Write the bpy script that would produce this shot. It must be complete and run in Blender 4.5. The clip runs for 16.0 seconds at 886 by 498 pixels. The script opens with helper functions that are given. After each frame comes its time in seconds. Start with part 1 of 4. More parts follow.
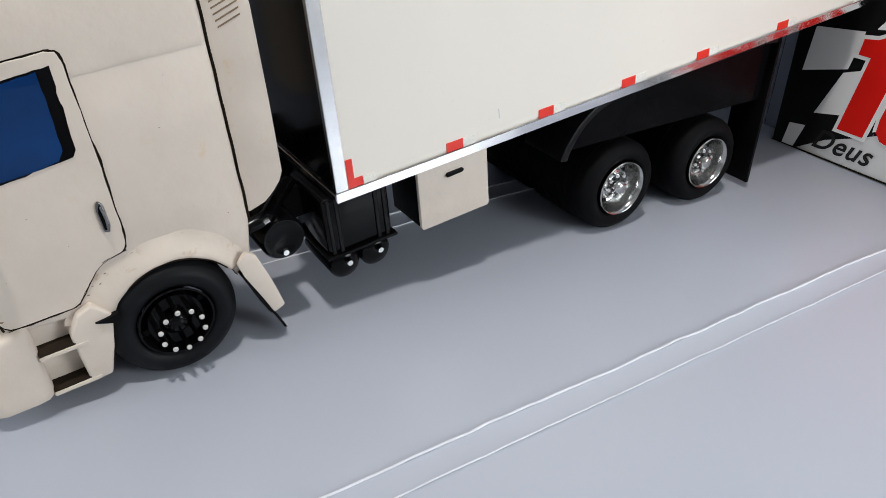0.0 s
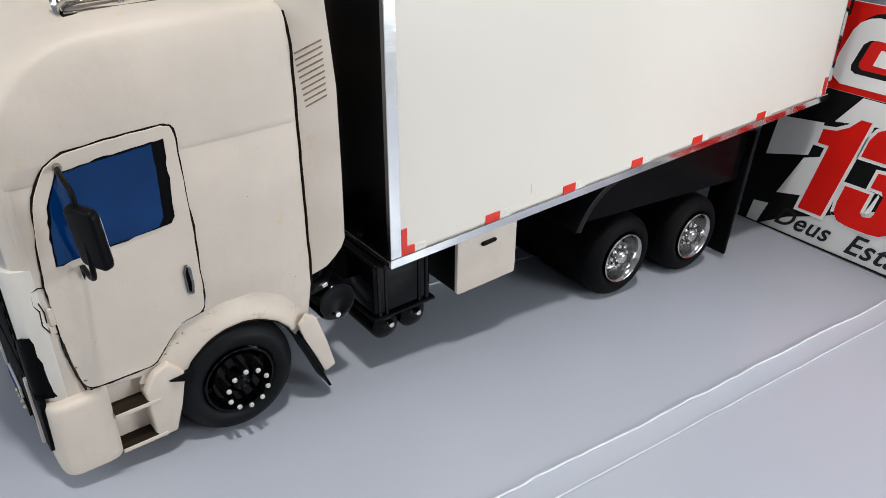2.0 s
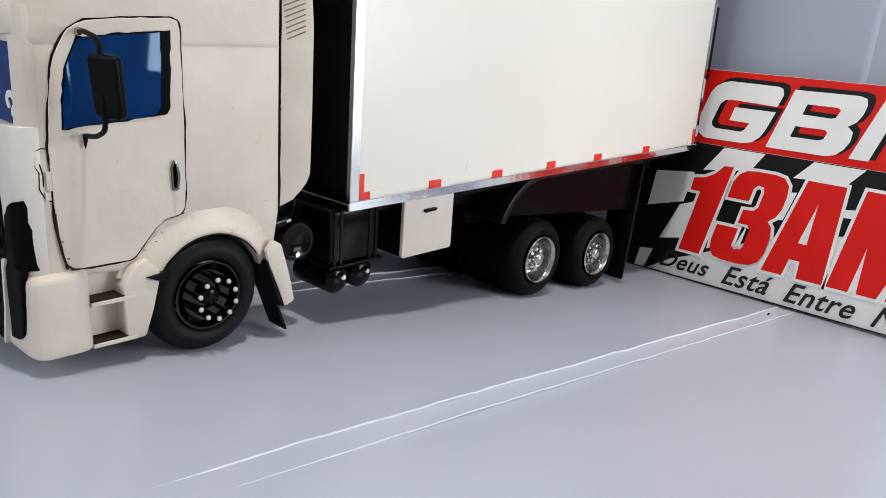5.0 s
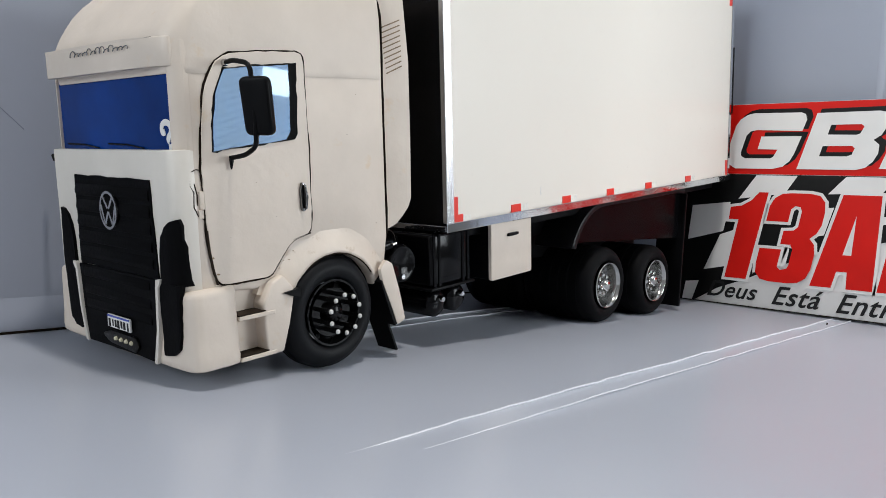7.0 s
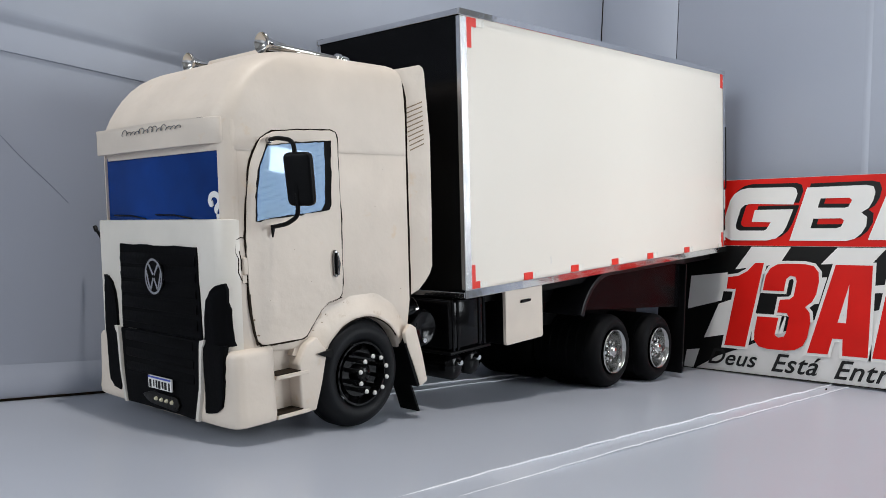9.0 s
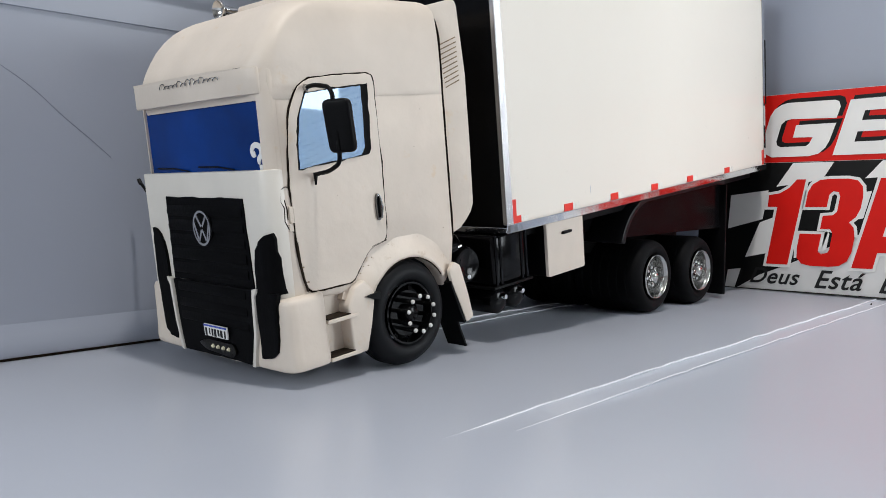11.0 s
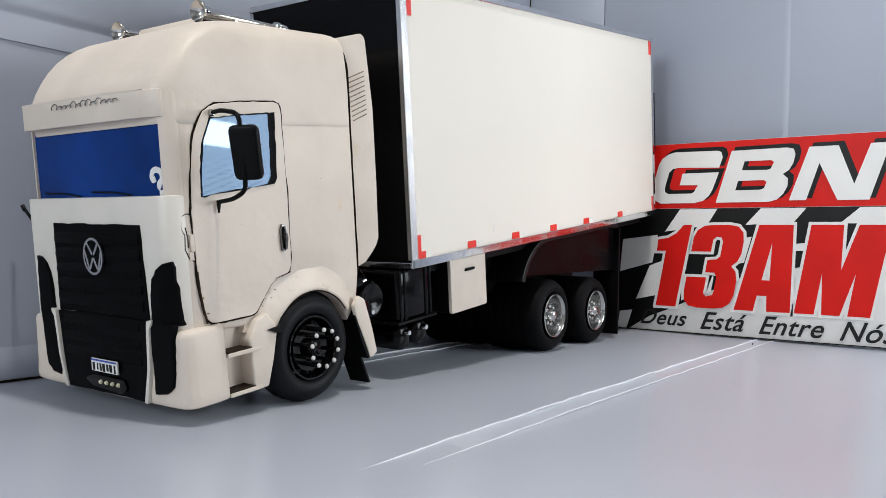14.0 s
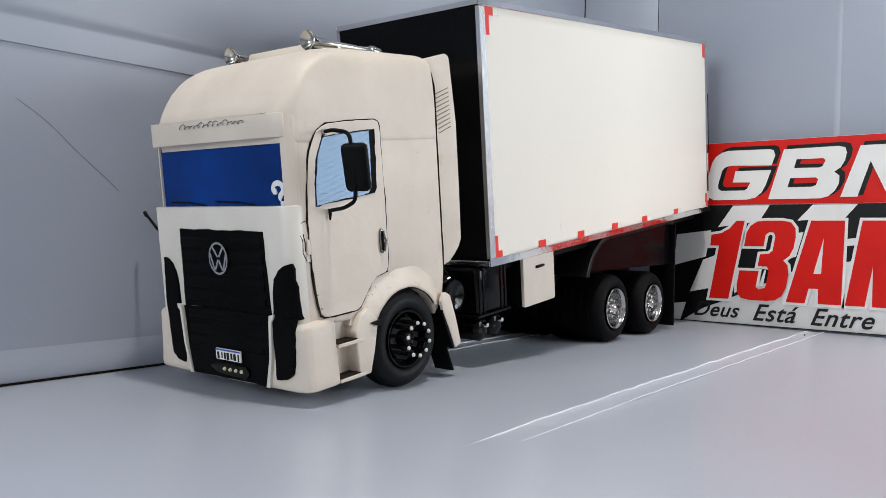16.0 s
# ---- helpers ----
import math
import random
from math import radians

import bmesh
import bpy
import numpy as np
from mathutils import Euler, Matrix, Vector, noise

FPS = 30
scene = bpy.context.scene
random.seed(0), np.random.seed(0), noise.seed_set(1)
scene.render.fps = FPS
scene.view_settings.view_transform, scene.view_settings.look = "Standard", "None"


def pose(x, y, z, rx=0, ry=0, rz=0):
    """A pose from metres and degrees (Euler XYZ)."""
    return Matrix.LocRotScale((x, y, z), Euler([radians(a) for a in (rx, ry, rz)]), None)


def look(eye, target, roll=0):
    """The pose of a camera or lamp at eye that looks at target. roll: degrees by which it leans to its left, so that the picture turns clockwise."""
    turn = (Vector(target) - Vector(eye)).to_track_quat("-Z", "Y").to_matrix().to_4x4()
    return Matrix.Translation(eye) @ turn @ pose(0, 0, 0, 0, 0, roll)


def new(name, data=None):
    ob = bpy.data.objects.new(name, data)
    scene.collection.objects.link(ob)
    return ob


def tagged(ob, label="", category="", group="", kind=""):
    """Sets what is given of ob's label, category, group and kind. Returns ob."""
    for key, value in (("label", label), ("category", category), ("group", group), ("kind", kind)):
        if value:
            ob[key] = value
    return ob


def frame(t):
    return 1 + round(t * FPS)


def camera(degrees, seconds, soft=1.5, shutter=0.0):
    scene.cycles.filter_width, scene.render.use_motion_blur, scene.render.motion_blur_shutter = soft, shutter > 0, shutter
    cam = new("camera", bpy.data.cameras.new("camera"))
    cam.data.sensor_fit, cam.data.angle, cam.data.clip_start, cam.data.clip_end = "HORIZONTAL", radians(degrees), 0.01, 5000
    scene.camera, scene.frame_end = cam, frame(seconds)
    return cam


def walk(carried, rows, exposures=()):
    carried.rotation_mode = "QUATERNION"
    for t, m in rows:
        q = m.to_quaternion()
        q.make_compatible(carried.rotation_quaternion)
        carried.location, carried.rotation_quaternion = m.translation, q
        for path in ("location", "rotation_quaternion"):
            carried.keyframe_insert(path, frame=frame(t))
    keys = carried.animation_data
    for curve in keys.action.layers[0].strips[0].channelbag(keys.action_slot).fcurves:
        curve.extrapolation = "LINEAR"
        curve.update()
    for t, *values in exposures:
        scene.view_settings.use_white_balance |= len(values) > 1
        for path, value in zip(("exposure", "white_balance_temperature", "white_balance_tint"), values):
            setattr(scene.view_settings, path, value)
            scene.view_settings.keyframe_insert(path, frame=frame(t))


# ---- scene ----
cam = camera(57.8, 16.0, soft=0.5)
PATH = [
    (0, (-0.214, -0.453, 0.363), (0.744, 0.977, -0.655), 2),
    (0.5, (-0.22, -0.439, 0.351), (0.753, 0.997, -0.643), 2.9),
    (1, (-0.238, -0.456, 0.37), (0.755, 1.02, -0.543), 4.6),
    (1.5, (-0.275, -0.445, 0.367), (0.719, 1.006, -0.587), 4.3),
    (2, (-0.313, -0.427, 0.383), (0.848, 0.945, -0.495), 6.1),
    (2.5, (-0.349, -0.438, 0.377), (0.705, 1.015, -0.504), 6.9),
    (2.7, (-0.384, -0.442, 0.387), (0.643, 1.063, -0.437), 7.7),
    (3, (-0.479, -0.425, 0.417), (0.702, 0.977, -0.383), 12.7),
    (3.3, (-0.575, -0.426, 0.425), (0.721, 0.899, -0.327), 10.4),
    (3.5, (-0.608, -0.436, 0.408), (0.708, 0.86, -0.359), 8.3),
    (3.7, (-0.601, -0.446, 0.383), (0.711, 0.813, -0.449), 7.4),
    (4, (-0.57, -0.469, 0.337), (0.726, 0.805, -0.499), 6.1),
    (4.3, (-0.518, -0.487, 0.313), (0.836, 0.763, -0.464), 9.3),
    (4.5, (-0.48, -0.492, 0.274), (0.898, 0.777, -0.427), 11.3),
    (4.7, (-0.444, -0.4835, 0.246), (1.0168, 0.768, -0.3032), 10.96),
    (5, (-0.425, -0.484, 0.218), (1.039, 0.816, -0.19), 8.5),
    (5.2, (-0.432, -0.48, 0.198), (0.992, 0.862, -0.218), 6.6),
    (7.3, (-0.518, -0.452, 0.137), (0.993, 0.853, 0.02), 2.9),
    (7.5, (-0.495, -0.451, 0.135), (1.03, 0.84, 0.034), 2.9),
    (8, (-0.485, -0.452, 0.125), (1.076, 0.796, 0.19), 2.5),
    (8.5, (-0.504, -0.454, 0.12), (1.098, 0.741, 0.206), 2.9),
    (8.8, (-0.54, -0.4667, 0.1271), (0.967, 0.8498, 0.1613), 1.42),
    (9, (-0.561, -0.463, 0.129), (0.941, 0.857, 0.181), 2.9),
    (9.5, (-0.581, -0.463, 0.133), (0.956, 0.816, 0.178), 1.7),
    (10, (-0.58, -0.458, 0.136), (0.922, 0.861, 0.069), 0.8),
    (10.2, (-0.577, -0.458, 0.138), (0.911, 0.875, 0.041), 0.7),
    (12.3, (-0.567, -0.459, 0.14), (0.863, 0.933, -0.011), -0.2),
    (12.5, (-0.572, -0.461, 0.139), (0.875, 0.912, -0.005), -0.6),
    (13, (-0.566, -0.456, 0.138), (0.878, 0.919, -0.011), -0.6),
    (13.2, (-0.5669, -0.461, 0.1375), (0.8877, 0.9031, -0.0281), 0.52),
    (13.5, (-0.573, -0.454, 0.135), (0.997, 0.785, 0.113), 0.3),
    (14, (-0.573, -0.448, 0.13), (1.048, 0.723, 0.11), 1.3),
    (14.5, (-0.576, -0.451, 0.128), (1.037, 0.733, 0.155), 0.9),
    (15, (-0.581, -0.456, 0.128), (1.021, 0.736, 0.248), 1),
    (15.5, (-0.601, -0.459, 0.129), (1.029, 0.694, 0.241), -0.2),
    (15.8, (-0.631, -0.466, 0.1294), (0.9538, 0.7525, 0.1842), -0.47),
    (16, (-0.651, -0.458, 0.14), (0.913, 0.788, 0.092), 1),
]
walk(cam, [(t, look(eye, target, roll)) for t, eye, target, roll in PATH],
     exposures=[(0, -0.06), (1.5, -0.05), (2.5, -0.05), (3.1, 0.02), (3.5, 0.02), (4.5, 0.04), (5.0, 0.04), (7.5, -0.04), (8.5, -0.04), (9.0, -0.02), (9.5, 0.04), (12.5, 0.02), (14.0, 0.08), (15.0, 0.08), (16, 0.04)])

# ---- light, room light and exposure ----
world = bpy.data.worlds.new("room_air")
scene.world = world
world.use_nodes = True
world.node_tree.nodes["Background"].inputs[0].default_value = (0.80, 0.88, 1.0, 1)
world.node_tree.nodes["Background"].inputs[1].default_value = 0.30


def lamp(name, place, target, size_x, size_y, watts, colour):
    data = bpy.data.lights.new(name, "AREA")
    data.shape, data.size, data.size_y, data.energy, data.color = "RECTANGLE", size_x, size_y, watts, colour
    ob = new(name, data)
    ob.matrix_world = look(place, target)
    return ob


lamp("ceiling_light", (-0.30, -0.53, 2.50), (-0.30, -0.53, 0), 0.14, 0.14, 34.0, (1.0, 0.965, 0.925))
# Unseen fill added on the left to brighten the cab front and sign.
lamp("window_and_fill_light", (-2.17, -0.10, 0.90), (0.0, -0.10, 0.90), 0.6, 0.8, 20.0, (0.88, 0.95, 1.0))
lamp("window_and_fill_light", (0.72, -1.10, 0.44), (0.72, 0.0, 0.44), 0.66, 0.58, 13.0, (0.88, 0.95, 1.0))
# Small lamp added before the slats to mirror a white patch in the door glass.
lamp("window_and_fill_light", (0.645, -1.088, 0.372), (0.645, 0.0, 0.372), 0.12, 0.060, 0.55, (1.0, 1.0, 1.0))

# ---- materials ----


def material(name, colour, rough=0.5, metal=0.0, spot=0.12, grain=400.0, stain=18.0, bump=0.08, coat=0.0, ior=1.5, vary=0.2, fine_bump=1.0, stain_colour=None, stain_at=0.62):
    m = bpy.data.materials.new(name)
    m.use_nodes = True
    nt = m.node_tree
    N, L = nt.nodes, nt.links
    b = N["Principled BSDF"]
    b.inputs["Roughness"].default_value, b.inputs["Metallic"].default_value = rough, metal
    b.inputs["IOR"].default_value = ior
    b.inputs["Coat Weight"].default_value, b.inputs["Coat Roughness"].default_value = coat, 0.06
    tc = N.new("ShaderNodeTexCoord")
    big, fine = N.new("ShaderNodeTexNoise"), N.new("ShaderNodeTexNoise")
    big.inputs["Scale"].default_value, big.inputs["Detail"].default_value = stain, 6
    fine.inputs["Scale"].default_value, fine.inputs["Detail"].default_value = grain, 3
    L.new(tc.outputs["Object"], big.inputs["Vector"])
    L.new(tc.outputs["Object"], fine.inputs["Vector"])
    ramp = N.new("ShaderNodeValToRGB")
    lo = [c * (1 - spot) for c in colour]
    hi = [min(1, c * (1 + spot * 0.5)) for c in colour]
    ramp.color_ramp.elements[0].position, ramp.color_ramp.elements[1].position = 0.3, 0.7
    ramp.color_ramp.elements[0].color, ramp.color_ramp.elements[1].color = (*lo, 1), (*hi, 1)
    L.new(big.outputs["Fac"], ramp.inputs["Fac"])
    out = ramp.outputs["Color"]
    if stain_colour:
        mark = N.new("ShaderNodeTexNoise")
        mark.inputs["Scale"].default_value, mark.inputs["Detail"].default_value, mark.inputs["Roughness"].default_value = stain * 2.3, 8, 0.65
        L.new(tc.outputs["Object"], mark.inputs["Vector"])
        r2 = N.new("ShaderNodeValToRGB")
        r2.color_ramp.elements[0].position, r2.color_ramp.elements[1].position = stain_at, stain_at + 0.12
        r2.color_ramp.elements[1].color = (0.7, 0.7, 0.7, 1)
        L.new(mark.outputs["Fac"], r2.inputs["Fac"])
        mx = N.new("ShaderNodeMix")
        mx.data_type = "RGBA"
        mx.inputs[7].default_value = (*stain_colour, 1)
        L.new(r2.outputs["Color"], mx.inputs[0])
        L.new(out, mx.inputs[6])
        out = mx.outputs[2]
    L.new(out, b.inputs["Base Color"])
    rr = N.new("ShaderNodeMapRange")
    rr.inputs["To Min"].default_value, rr.inputs["To Max"].default_value = max(0.02, rough * (1 - vary)), min(1, rough * (1 + vary))
    L.new(fine.outputs["Fac"], rr.inputs["Value"])
    if vary:
        L.new(rr.outputs["Result"], b.inputs["Roughness"])
    if bump:
        add = N.new("ShaderNodeMath")
        add.operation = "MULTIPLY_ADD"
        add.inputs[1].default_value = 3.0
        L.new(big.outputs["Fac"], add.inputs[0])
        weak = N.new("ShaderNodeMath")
        weak.operation = "MULTIPLY"
        weak.inputs[1].default_value = fine_bump
        L.new(fine.outputs["Fac"], weak.inputs[0])
        L.new(weak.outputs["Value"], add.inputs[2])
        bp = N.new("ShaderNodeBump")
        bp.inputs["Strength"].default_value, bp.inputs["Distance"].default_value = bump, 0.002
        L.new(add.outputs["Value"], bp.inputs["Height"])
        L.new(bp.outputs["Normal"], b.inputs["Normal"])
    return m


CREAM = material("hand_painted_cream", (0.655, 0.570, 0.485), 0.50, spot=0.08, stain=19, bump=0.34, stain_colour=(0.62, 0.46, 0.29), stain_at=0.63, fine_bump=0.05)
GRIMY = material("grimy_cream_paint", (0.65, 0.560, 0.470), 0.45, spot=0.10, stain=30, bump=0.22, stain_colour=(0.40, 0.27, 0.15), stain_at=0.585, fine_bump=0.05)
WHITE = material("white_front_paint", (0.665, 0.622, 0.557), 0.40, spot=0.05, stain=30, bump=0.15, fine_bump=0.05)
PANEL = material("white_laminate", (0.755, 0.705, 0.628), 0.30, spot=0.02, stain=7, bump=0.015, grain=250)
ROOFTOP = material("beige_roof_board", (0.70, 0.62, 0.53), 0.5, spot=0.06)
BLACK = material("black_gloss_paint", (0.003, 0.003, 0.0035), 0.14, spot=0.3, bump=0.02, ior=1.22)
TANKBLACK = material("glossy_black_enamel", (0.003, 0.003, 0.0035), 0.12, spot=0.3, bump=0.03, ior=1.24)
PANELBLACK = material("satin_black_sheet", (0.003, 0.003, 0.0035), 0.16, spot=0.3, bump=0.04, ior=1.13)
GUARD = material("scuffed_black_plastic", (0.006, 0.006, 0.007), 0.34, spot=0.3, bump=0.06, ior=1.24)
DULLBLACK = material("black_plastic", (0.003, 0.003, 0.0035), 0.42, spot=0.3, bump=0.05, ior=1.18)
GRILLEBLACK = material("satin_black_paint", (0.0035, 0.0035, 0.004), 0.5, spot=0.3, bump=0.08, ior=1.11)
# Darker copy of the tyre rubber: shade under the body put into its colour.
SHADYRUBBER = material("shaded_tyre_rubber", (0.0035, 0.0035, 0.004), 0.6, spot=0.25, grain=900, bump=0.10, ior=1.16)
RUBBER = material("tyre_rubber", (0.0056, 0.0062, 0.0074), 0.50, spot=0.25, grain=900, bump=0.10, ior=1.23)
CHROME = material("chrome", (0.80, 0.80, 0.79), 0.10, 1.0, spot=0.06, bump=0.03)
ALU = material("aluminium_foil_tape", (0.82, 0.82, 0.83), 0.11, 1.0, spot=0.08, stain=24, bump=0.10, fine_bump=0.2)
BRUSHED = material("brushed_aluminium", (0.74, 0.74, 0.75), 0.24, 1.0, spot=0.12, stain=24, bump=0.10, fine_bump=0.2)
PLATED = material("plated_plastic", (0.50, 0.50, 0.49), 0.16, 1.0, spot=0.15, bump=0.06)
DARKCHROME = material("dark_chrome", (0.20, 0.20, 0.20), 0.22, 1.0, spot=0.2)
TIP = material("bare_metal_tip", (0.55, 0.54, 0.52), 0.45, spot=0.06)
LAMPBAR = material("dark_nickel", (0.035, 0.033, 0.030), 0.30, 1.0, spot=0.3, stain=90)
LAMPGLASS = material("yellowed_clear_plastic", (0.62, 0.57, 0.40), 0.15, spot=0.2)
HORN = material("worn_nickel_plate", (0.52, 0.51, 0.49), 0.16, 1.0, spot=0.25, stain=60, bump=0.04)
STEEL = material("bright_steel", (0.72, 0.72, 0.70), 0.25, 1.0, spot=0.1)
BLUE = material("blue_window_film", (0.001, 0.026, 0.115), 0.03, spot=0.25, stain=26, bump=0.0, ior=1.50, vary=0.0)
BLUE.node_tree.nodes["Principled BSDF"].inputs["Specular Tint"].default_value = (0.55, 0.78, 1.0, 1)
SHIELD = material("blue_windscreen", (0.001, 0.036, 0.21), 0.10, spot=0.45, stain=11, bump=0.008, ior=1.25)
RED = material("red_reflective_tape", (0.72, 0.03, 0.015), 0.3, spot=0.1)
SILVERTAPE = material("white_reflective_tape", (0.76, 0.735, 0.67), 0.28, spot=0.10, stain=90)
SEAM = material("dark_seam", (0.014, 0.010, 0.007), 0.8, spot=0.5, stain=120, ior=1.12, stain_colour=(0.075, 0.045, 0.022), stain_at=0.60)
CHIP = material("brown_paint_chip", (0.24, 0.165, 0.10), 0.7, spot=0.3, stain=200)
RECESS = material("brown_step_recess", (0.026, 0.018, 0.012), 0.8, spot=0.4, ior=1.2)
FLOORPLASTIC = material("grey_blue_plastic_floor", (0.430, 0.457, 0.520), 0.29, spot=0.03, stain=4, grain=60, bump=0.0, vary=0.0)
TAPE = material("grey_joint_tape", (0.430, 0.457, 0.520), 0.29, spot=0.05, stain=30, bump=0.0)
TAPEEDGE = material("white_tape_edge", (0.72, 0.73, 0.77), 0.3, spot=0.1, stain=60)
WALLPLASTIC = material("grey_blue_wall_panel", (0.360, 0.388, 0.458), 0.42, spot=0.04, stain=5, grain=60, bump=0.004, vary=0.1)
SCRATCH = material("grey_scratch", (0.27, 0.29, 0.35), 0.6)
ROOMPAINT = material("room_paint", (0.34, 0.34, 0.335), 0.8, spot=0.06, stain=3)
ROOMFLOOR = material("dark_room_floor", (0.16, 0.145, 0.13), 0.6, spot=0.15, stain=5)
SIGNWHITE = material("sign_white_vinyl", (0.75, 0.735, 0.71), 0.34, spot=0.05, bump=0.05, fine_bump=0.1)
SIGNRED = material("sign_red_vinyl", (0.62, 0.009, 0.005), 0.4, ior=1.25, spot=0.10, stain=22, bump=0.12, fine_bump=0.05)
SIGNBLACK = material("sign_black_vinyl", (0.006, 0.006, 0.006), 0.35, ior=1.25, spot=0.2, bump=0.05)
PLATEBLUE = material("plate_blue", (0.03, 0.06, 0.40), 0.4)
INK = material("black_ink", (0.008, 0.008, 0.008), 0.6, ior=1.35)

# ---- building helpers ----
RAKE = Matrix.Translation((0, 0, 0.105)) @ Matrix.Rotation(radians(-6.6), 4, "Y")
YC = 0.0965


def part(name, bm, mat, parent=None, label="", rake=False, smooth=False):
    if rake:
        for v in bm.verts:
            v.co.z += 0.0085 * max(0.0, v.co.x)
        bm.transform(RAKE)
    bmesh.ops.recalc_face_normals(bm, faces=bm.faces[:])
    me = bpy.data.meshes.new(name)
    bm.to_mesh(me)
    bm.free()
    me.materials.append(mat)
    for p in me.polygons:
        p.use_smooth = True
    me.set_sharp_from_angle(angle=radians(50 if smooth else 32))
    ob = new(name, me)
    if parent is not None:
        ob.parent = parent
        if parent.parent is None:
            ob.matrix_parent_inverse = parent.matrix_basis.inverted()
    if label:
        tagged(ob, label)
    return ob


def soften(bm, width, segments=2, angle=30):
    edges = [e for e in bm.edges if len(e.link_faces) == 2 and e.calc_face_angle(0) > radians(angle)]
    bmesh.ops.bevel(bm, geom=edges, offset=width, segments=segments, affect="EDGES", profile=0.5, clamp_overlap=True)


def prism(points, axis, a, b, bevel=0.0, segments=2):
    """A polygon drawn across one axis and pushed from a to b along it."""
    bm = bmesh.new()

    def at(p, d):
        return {"x": (d, p[0], p[1]), "y": (p[0], d, p[1]), "z": (p[0], p[1], d)}[axis]

    lo = [bm.verts.new(at(p, a)) for p in points]
    hi = [bm.verts.new(at(p, b)) for p in points]
    bm.faces.new(lo)
    bm.faces.new(hi[::-1])
    n = len(points)
    for i in range(n):
        bm.faces.new((lo[i], lo[(i + 1) % n], hi[(i + 1) % n], hi[i]))
    bmesh.ops.recalc_face_normals(bm, faces=bm.faces[:])
    if bevel:
        soften(bm, bevel, segments)
    big = [f for f in bm.faces if len(f.verts) > 4]
    bmesh.ops.triangulate(bm, faces=big)
    return bm


def box(x0, x1, y0, y1, z0, z1, bevel=0.0, segments=2):
    return prism([(x0, y0), (x1, y0), (x1, y1), (x0, y1)], "z", z0, z1, bevel, segments)


def merge(*bms):
    out = bmesh.new()
    for b in bms:
        me = bpy.data.meshes.new("tmp")
        b.to_mesh(me)
        b.free()
        out.from_mesh(me)
        bpy.data.meshes.remove(me)
    return out


def lathe(profile, place, axis="y", steps=48, closed=False, cap=True):
    """A profile of (along, radius) turned round an axis through place."""
    bm = bmesh.new()
    rings = []
    for d, r in profile:
        ring = []
        for i in range(steps):
            a = 2 * math.pi * i / steps
            p, q = r * math.cos(a), r * math.sin(a)
            v = {"y": (p, d, q), "x": (d, p, q), "z": (p, q, d)}[axis]
            ring.append(bm.verts.new(Vector(v) + Vector(place)))
        rings.append(ring)
    pairs = list(zip(rings, rings[1:])) + ([(rings[-1], rings[0])] if closed else [])
    for a, b in pairs:
        for i in range(steps):
            bm.faces.new((a[i], a[(i + 1) % steps], b[(i + 1) % steps], b[i]))
    if not closed and cap:
        if profile[0][1] > 1e-6:
            bm.faces.new(rings[0])
        if profile[-1][1] > 1e-6:
            bm.faces.new(rings[-1][::-1])
    bmesh.ops.remove_doubles(bm, verts=bm.verts[:], dist=1e-7)
    return bm


def tube(points, radius, sides=10):
    """A round bar along points, with its corners rounded by sampling a smooth curve."""
    pts = [Vector(p) for p in points]
    bm = bmesh.new()
    rings, side = [], None
    for i, p in enumerate(pts):
        d = (pts[min(i + 1, len(pts) - 1)] - pts[max(i - 1, 0)]).normalized()
        if side is None:
            side = d.orthogonal().normalized()
        side = (side - d * side.dot(d)).normalized()
        up = d.cross(side)
        rings.append([bm.verts.new(p + radius * (math.cos(2 * math.pi * k / sides) * side + math.sin(2 * math.pi * k / sides) * up)) for k in range(sides)])
    for a, b in zip(rings, rings[1:]):
        for k in range(sides):
            bm.faces.new((a[k], a[(k + 1) % sides], b[(k + 1) % sides], b[k]))
    bm.faces.new(rings[0][::-1])
    bm.faces.new(rings[-1])
    return bm


def rounded(points, r=0.3, steps=5):
    """Points of a bent line with each inner corner rounded; r is the share of the shorter side."""
    P = [Vector(p) for p in points]
    out = [P[0]]
    for a, b, c in zip(P, P[1:], P[2:]):
        k = r * min((a - b).length, (c - b).length)
        s, e = b + (a - b).normalized() * k, b + (c - b).normalized() * k
        for i in range(steps + 1):
            t = i / steps
            out.append((1 - t) ** 2 * s + 2 * t * (1 - t) * b + t * t * e)
    return out + [P[-1]]


def ring_points(points, r=0.25, steps=4):
    """A closed outline with its corners rounded."""
    P = [Vector(p) for p in points]
    n = len(P)
    out = []
    for i in range(n):
        a, b, c = P[i - 1], P[i], P[(i + 1) % n]
        k = r * min((a - b).length, (c - b).length)
        s, e = b + (a - b).normalized() * k, b + (c - b).normalized() * k
        for j in range(steps + 1):
            t = j / steps
            out.append(tuple((1 - t) ** 2 * s + 2 * t * (1 - t) * b + t * t * e))
    return out


def grown(points, d):
    """An outline pushed outwards by d."""
    P = [Vector(p) for p in points]
    n = len(P)
    area = sum(P[i].x * P[(i + 1) % n].y - P[(i + 1) % n].x * P[i].y for i in range(n))
    sgn = 1 if area > 0 else -1
    out = []
    for i in range(n):
        e1, e2 = (P[i] - P[i - 1]), (P[(i + 1) % n] - P[i])
        n1 = Vector((e1.y, -e1.x)).normalized() * sgn
        n2 = Vector((e2.y, -e2.x)).normalized() * sgn
        m = (n1 + n2).normalized()
        out.append(tuple(P[i] + m * d / max(0.5, m.dot(n1))))
    return out


def wobble(points, amount, seed):
    rng = random.Random(seed)
    return [(p[0] + rng.uniform(-amount, amount), p[1] + rng.uniform(-amount, amount)) for p in points]


